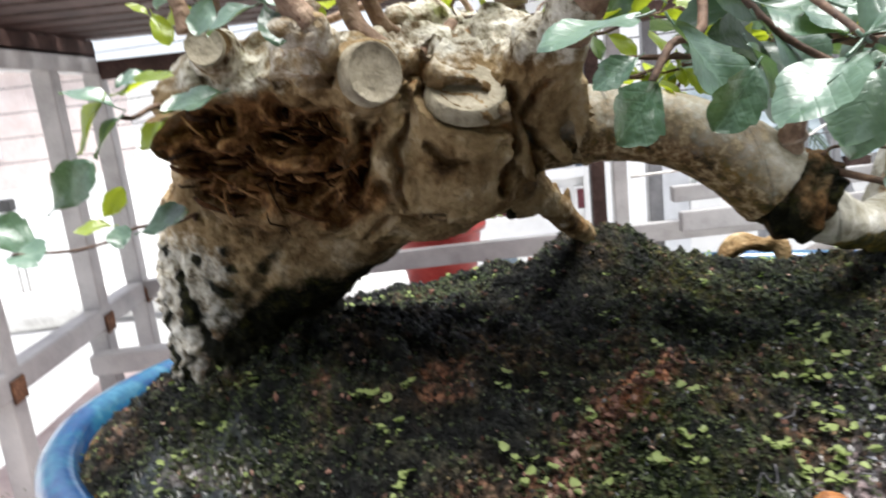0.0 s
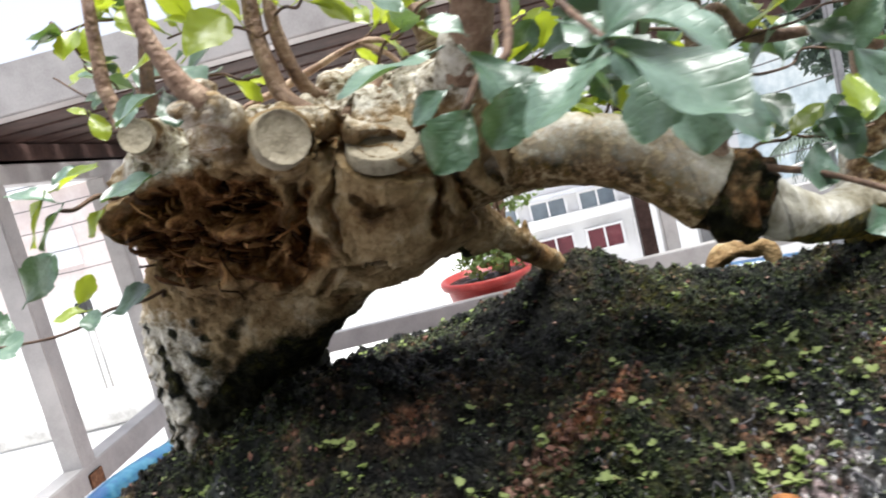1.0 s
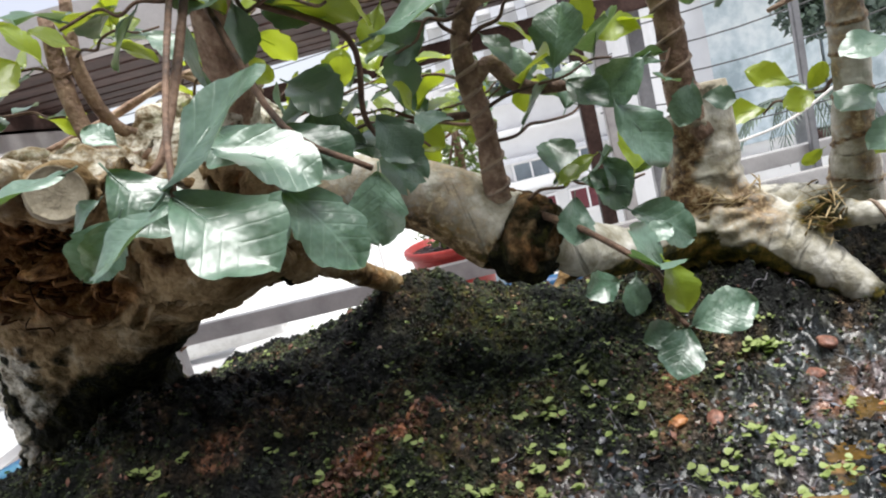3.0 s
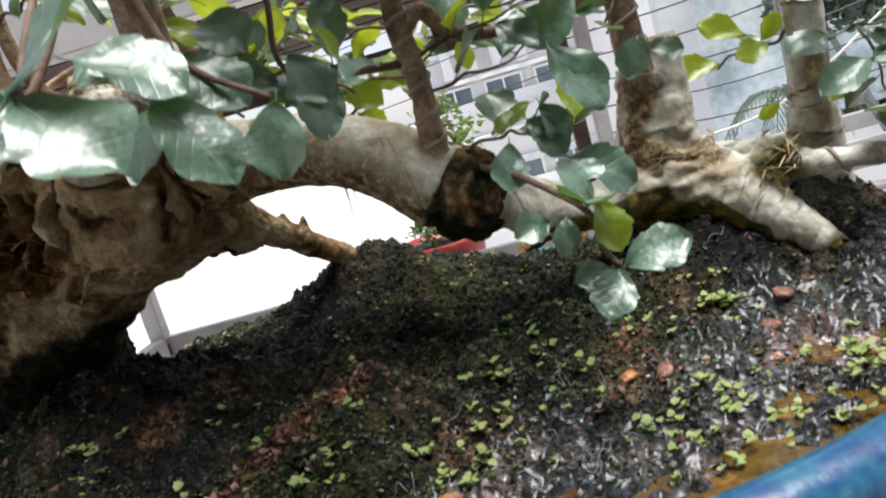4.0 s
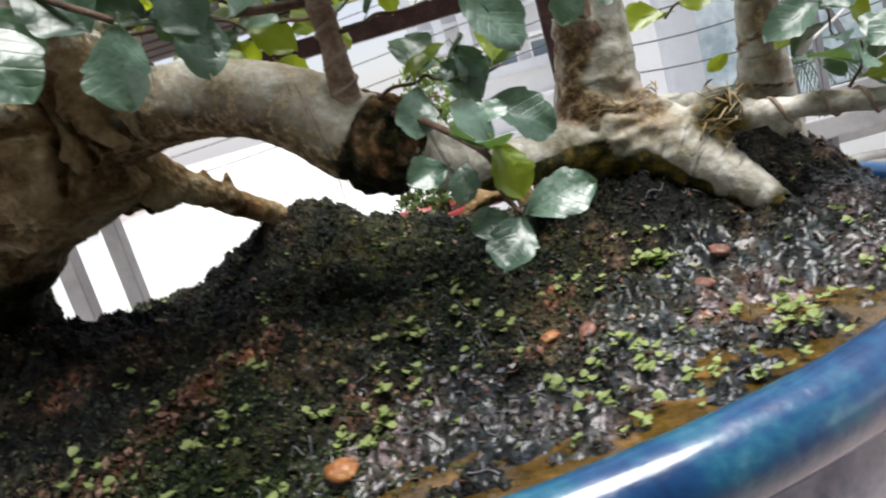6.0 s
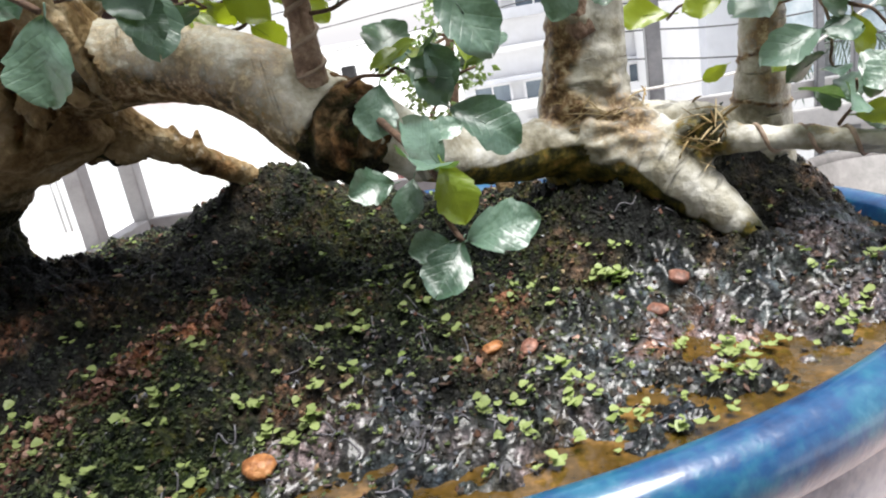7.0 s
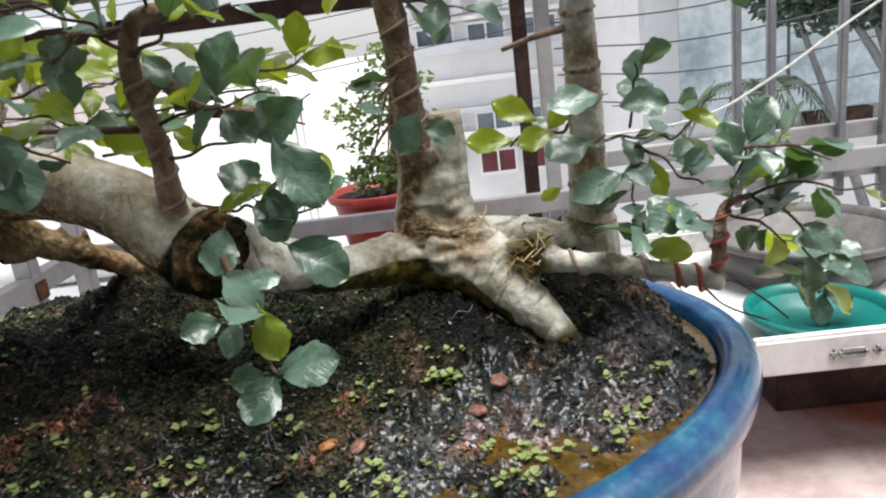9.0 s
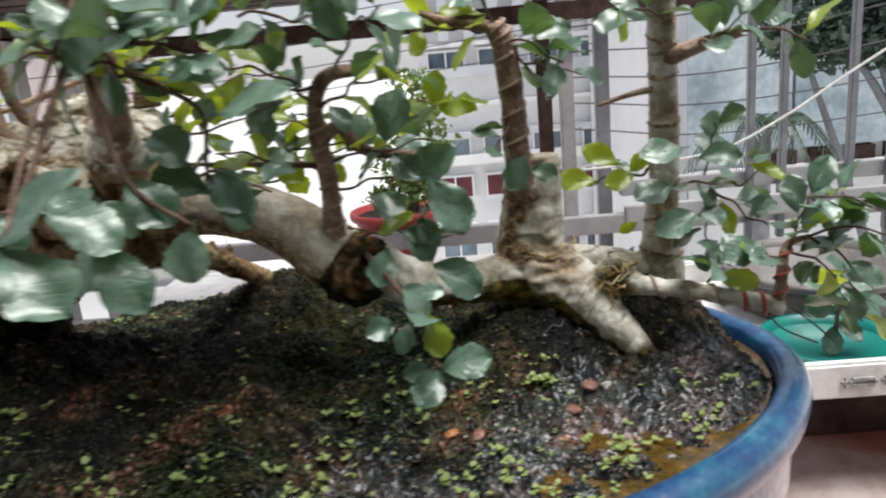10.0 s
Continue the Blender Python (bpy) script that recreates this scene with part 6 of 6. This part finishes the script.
# dark blocks set under the trough in place of the shade there
for x in (1.0, 1.62):
    b = box_part("trough_shade_block", (x, 1.5, FLOOR), (x + 0.58, 1.88, -0.316), BROWN_STEEL)
    tagged(b, "dark block under the white trough, standing in for its shade", "block", "blocks under the trough")


def tub(name, c, r, top, bottom, mat, label):
    ob = thing(name, label, "basin", (*c, bottom))
    for nm, profile in (("shell", [(-r * 0.98, bottom), (-r * 0.25, bottom), (-r * 0.22, bottom + 0.006), (-0.012, top - 0.02), (-0.02, top - 0.02), (-r * 0.26, bottom + 0.012), (-r * 0.98, bottom + 0.012)]),
                        ("rim", [(-0.013, top - 0.022), (-0.002, top - 0.018), (0.0, top - 0.006), (-0.004, top), (-0.012, top - 0.001), (-0.021, top - 0.022)])):
        bm = bmesh.new()
        lathe(bm, profile, c, 64, r, r)
        p = part(nm, bm, mat)
        p.parent, p.matrix_parent_inverse = ob, Matrix.Translation(ob.location).inverted()
    return ob


tub("grey_basin", (1.17, 1.74), 0.24, -0.18, -0.298, GREY_PLASTIC, "dull grey plastic basin in the white trough")
tub("teal_basin", (1.038, 1.391), 0.147, -0.243, -0.298, TEAL, "teal green plastic basin beside the grey one")

# seedling standing in the basin
stem = [(1.0583, 1.4000, -0.3127), (1.0539, 1.4000, -0.2357), (1.0576, 1.4000, -0.1618), (1.0670, 1.4000, -0.0966)]
stem[0] = (stem[0][0], stem[0][1], -0.286)
seedling = thing("seedling", "small pale green seedling standing in the teal basin", "plant", stem[0])
p = part("stem", tube(bmesh.new(), [(*q, 0.006 - 0.001 * i) for i, q in enumerate(stem)], 8, 4, 0.3), TWIG)
p.parent, p.matrix_parent_inverse = seedling, Matrix.Translation(seedling.location).inverted()
for base, tip in (((1.0512, 1.4000, -0.2228), (1.0288, 1.3700, -0.2773)), ((1.0555, 1.4000, -0.2109), (1.0906, 1.3600, -0.2434)), ((1.0565, 1.4000, -0.1617), (0.9805, 1.3800, -0.1825)), ((1.0584, 1.4000, -0.1497), (1.1388, 1.3800, -0.1953)),
                  ((1.0623, 1.4000, -0.1260), (0.9681, 1.3800, -0.0969)), ((1.0642, 1.4000, -0.1142), (1.1023, 1.3600, -0.1189)), ((1.0670, 1.4000, -0.0966), (1.0271, 1.4000, -0.0681)), ((1.0670, 1.4000, -0.0966), (1.0995, 1.4200, -0.0880)),
                  ((1.0569, 1.4000, -0.1374), (0.9985, 1.3600, -0.1418)), ((1.0602, 1.4000, -0.1318), (1.0709, 1.3500, -0.1531))):
    ob = leaf(base, tip, False, (0, -0.6, 0.8))
    ob.parent, ob.matrix_parent_inverse = seedling, Matrix.Translation(seedling.location).inverted()

# ---- street beyond ----
bm = bmesh.new()
bmesh.ops.create_grid(bm, x_segments=20, y_segments=20, size=400, matrix=Matrix.Translation((0, 0, -4.0)))
ground = part("ground", bm, material("pale_paving", [(0.3, (0.4, 0.4, 0.39)), (0.6, (0.52, 0.52, 0.5)), (0.8, (0.6, 0.6, 0.58))], 0.7, 0.85, 0.2, 12))
tagged(ground, "pale street paving far below the balcony", "ground", kind="structure")
bm = bmesh.new()
tube(bm, [(-5.0, 3.5, -0.52, 0.10), (-2.5, 3.5, -0.52, 0.10), (-1.0, 3.5, -0.46, 0.10)], 20, 4)
pipe = part("awning_pipe", bm, FOAM)
tagged(pipe, "thick white pipe running along the neighbouring wall", "pipe")
low = box_part("neighbour_wall", (-5.0, 3.42, -4.0), (-0.9, 3.6, -0.60), WHITE_WALL)
tagged(low, "white plastered low wall under the pipe", "wall", kind="structure")


def lamp_post(x, y, z0, z1):
    ob = thing("floodlight", "small floodlight on two thin grey rods", "lamp", (x, y, z0), "floodlights on rods")
    for dx in (-0.018, 0.018):
        bm = bmesh.new()
        tube(bm, [(x + dx, y, z0, 0.006), (x + dx, y, z1, 0.006)], 8, 1)
        p = part("rod", bm, STEEL)
        p.parent, p.matrix_parent_inverse = ob, Matrix.Translation(ob.location).inverted()
    p = box_part("head", (x - 0.03, y - 0.03, z1), (x + 0.03, y + 0.03, z1 + 0.06), CABLE)
    p.parent, p.matrix_parent_inverse = ob, Matrix.Translation(ob.location).inverted()


lamp_post(-0.43, 3.5, -4.0, 0.12)
lamp_post(-2.06, 3.5, -0.42, 0.0)


def cable(points, r=0.008):
    ob = part("power_cable", tube(bmesh.new(), [(*p, r) for p in points], 6, 6), CABLE)
    tagged(ob, "thin black power cable sagging over the street", "cable", "power cables over the street")


for k in range(6):
    z = 0.15 + 0.55 * k * 0.5
    cable([(-14, 8.4 - 0.1 * k, z + 0.5), (-5, 8.4, z - 0.1), (2, 8.4 + 0.1 * k, z + 0.3), (9, 8.4, z + 0.9)], 0.006)
for k in range(5):
    cable([(1.0, 4.6 + 0.1 * k, -0.1 + 0.16 * k), (2.2, 4.6, -0.2 + 0.2 * k), (5.0, 4.7, 0.0 + 0.28 * k)], 0.005)
rope = part("rope", tube(bmesh.new(), [(0.66, 2.38, 0.0, 0.005), (1.1, 2.38, 0.02, 0.005), (1.35, 2.38, 0.12, 0.005), (1.6, 2.38, 0.27, 0.005), (2.1, 2.38, 0.55, 0.005)], 6, 6), ROPE)
tagged(rope, "pale cord strung across the fence bars", "cord")

# white building across the street
house = thing("apartment_building", "white apartment building with grey bands and dark red windows", "building", (3, 10, -4))


def house_part(name, lo, hi, mat, parent=None, label=""):
    ob = box_part(name, lo, hi, mat, None, 0.0, label)
    ob.parent = parent or house
    ob.matrix_parent_inverse = (parent or house).matrix_world.inverted() if not parent else Matrix.Translation(house.location).inverted()
    return ob


house.matrix_world = Matrix.Translation(house.location)
house_part("wall", (-0.2, 9.06, -4), (7.5, 14, 4.2), WHITE_WALL)
for k in range(14):
    z = -0.9 + 0.36 * k
    house_part("sun_louvre", (-0.2, 8.9, z), (7.5, 9.055, z + (0.05 if k % 3 else 0.12)), GREY_WALL if k % 2 else WHITE_WALL)
def framed(x0, x1, z0, z1, mat, label=""):
    """A window pane with its white frame."""
    w = house_part("window", (x0, 9.02, z0), (x1, 9.058, z1), mat, None, label)
    bm = bmesh.new()
    for lo, hi in (((x0 - 0.03, 8.99, z0 - 0.04), (x1 + 0.03, 9.057, z0)), ((x0 - 0.03, 8.99, z1), (x1 + 0.03, 9.057, z1 + 0.03)),
                   ((x0 - 0.03, 8.99, z0), (x0, 9.057, z1)), ((x1, 8.99, z0), (x1 + 0.03, 9.057, z1)), (((x0 + x1) / 2 - 0.012, 8.99, z0), ((x0 + x1) / 2 + 0.012, 9.019, z1))):
        box(bm, lo, hi)
    f = part("frame", bm, WHITE_WALL, None, "", False)
    f.parent = w


for k in range(9):
    x = -0.05 + 0.62 * k
    framed(x, x + 0.42, -1.32, -1.06, WINE, "dark red window panel")
    framed(x, x + 0.42, -0.86, -0.58, GLASSY)
    framed(x, x + 0.42, 0.24, 0.48, GLASSY)
    framed(x, x + 0.42, -2.3, -1.7, GLASSY)
for k in range(5):
    x = -0.2 + 0.3 * k
    house_part("column", (x, 8.86, 0.62), (x + 0.12, 8.899, 4.0), GREY_WALL)

# pink building far to the side
pink = thing("pink_building", "faded pinkish brick building far down the street", "building", (-6, 10, -4))
PINK = material("pink_brick", [(0.3, (0.56, 0.47, 0.45)), (0.6, (0.64, 0.56, 0.54)), (0.8, (0.7, 0.64, 0.62))], 3, 0.85, 0.3, 40)
for nm, lo, hi, mt in (("wall", (-6.5, 9, -0.3), (-4.75, 12, 1.1), PINK), ("base", (-6.5, 9.02, -4), (-4.75, 12, -0.3), WHITE_WALL), ("roof", (-6.6, 8.9, 1.1), (-4.6, 12.1, 1.2), WHITE_WALL), ("window", (-5.6, 8.97, 0.1), (-5.2, 9.0, 0.6), GREY_WALL)):
    ob = box_part(nm, lo, hi, mt, None, 0.0)
    ob.parent, ob.matrix_parent_inverse = pink, Matrix.Translation(pink.location).inverted()

# glass-fronted building, and solid trees in place of the reflections in its glass
glass = thing("glass_building", "building with a bluish glass front and white sill", "building", (4, 7, -4))
# the bright sky reflection is put into the pane colours
BLUE_GLASS = material("blue_glass", [(0.3, (0.3, 0.38, 0.43)), (0.5, (0.5, 0.59, 0.65)), (0.7, (0.74, 0.8, 0.84))], 2.2, 0.12, 0.05, 3)
for nm, lo, hi, mt in [("wall", (1.9, 6.2, -4), (8, 9, 3.5), WHITE_WALL), ("column", (1.9, 6.0, -4), (2.16, 6.19, 3.5), GREY_WALL), ("sill", (2.17, 6.0, -0.95), (8, 6.19, -0.72), WHITE_WALL)] \
        + [("pane", (2.2 + 0.9 * k, 6.12, -0.58), (3.07 + 0.9 * k, 6.16, 2.6), BLUE_GLASS) for k in range(6)] \
        + [("vent", (2.9 + 0.33 * k, 6.1, -0.715), (3.12 + 0.33 * k, 6.19, -0.6), BROWN_STEEL) for k in range(9)]:
    ob = box_part(nm, lo, hi, mt, None, 0.0)
    ob.parent, ob.matrix_parent_inverse = glass, Matrix.Translation(glass.location).inverted()
shrub("reflection_tree", "leafy tree standing in for a reflection in the glass front", (3.6, 5.4, -4),
      [(3.6, 5.4, -4, 0.12), (3.6, 5.4, -2, 0.1), (3.55, 5.4, -0.4, 0.08), (3.6, 5.4, 0.6, 0.05)],
      [((3.0, 5.4, 0.35), 0.35), ((3.5, 5.4, 0.55), 0.4), ((4.1, 5.4, 0.3), 0.4), ((3.3, 5.3, 0.95), 0.4), ((4.0, 5.3, 1.0), 0.45), ((4.6, 5.4, 0.6), 0.4), ((2.7, 5.5, 0.8), 0.3), ((2.75, 5.4, 0.4), 0.3), ((3.3, 5.45, 0.3), 0.3), ((3.8, 5.4, 0.5), 0.4), ((4.4, 5.4, 0.2), 0.3), ((2.4, 5.6, 0.9), 0.35)],
      0.075, 9000, FAR_LEAF, 9)
# palm, also in place of a reflection
palm = thing("reflection_palm", "young palm with drooping grey green fronds, standing in for a reflection", "palm", (2.45, 5.2, -4))
bm = bmesh.new()
tube(bm, [(2.45, 5.2, -4, 0.09), (2.45, 5.2, -2, 0.08), (2.45, 5.2, -0.25, 0.06)], 10, 4)
p = part("trunk", bm, BAR)
p.parent, p.matrix_parent_inverse = palm, Matrix.Translation(palm.location).inverted()
rnd = random.Random(3)
for k in range(11):
    bm = bmesh.new()
    a = k * 2.4
    d = Vector((math.cos(a), 0.5 * math.sin(a), 0))
    pts = [Vector((2.45, 5.2, -0.25)) + d * (0.55 * s) + Vector((0, 0, 0.5 * s - 0.75 * s * s)) for s in [i / 16 for i in range(17)]]
    for i, q in enumerate(pts[1:], 1):
        t = (q - pts[i - 1]).normalized()
        for sgn in (-1, 1):
            w = (t.cross(Vector((0, 0, 1))) * sgn + t * 0.7 + Vector((0, 0, -0.5))).normalized() * 0.24 * (1 - 0.5 * i / 17)
            v = [bm.verts.new(q), bm.verts.new(q + w * 0.5 + t * 0.02), bm.verts.new(q + w), bm.verts.new(q + w * 0.5 - t * 0.01)]
            bm.faces.new(v)
    tube(bm, [(*pts[0], 0.012), (*pts[8], 0.008), (*pts[16], 0.003)], 5, 4)
    f = part("frond", bm, FAR_LEAF)
    f.parent, f.matrix_parent_inverse = palm, Matrix.Translation(palm.location).inverted()
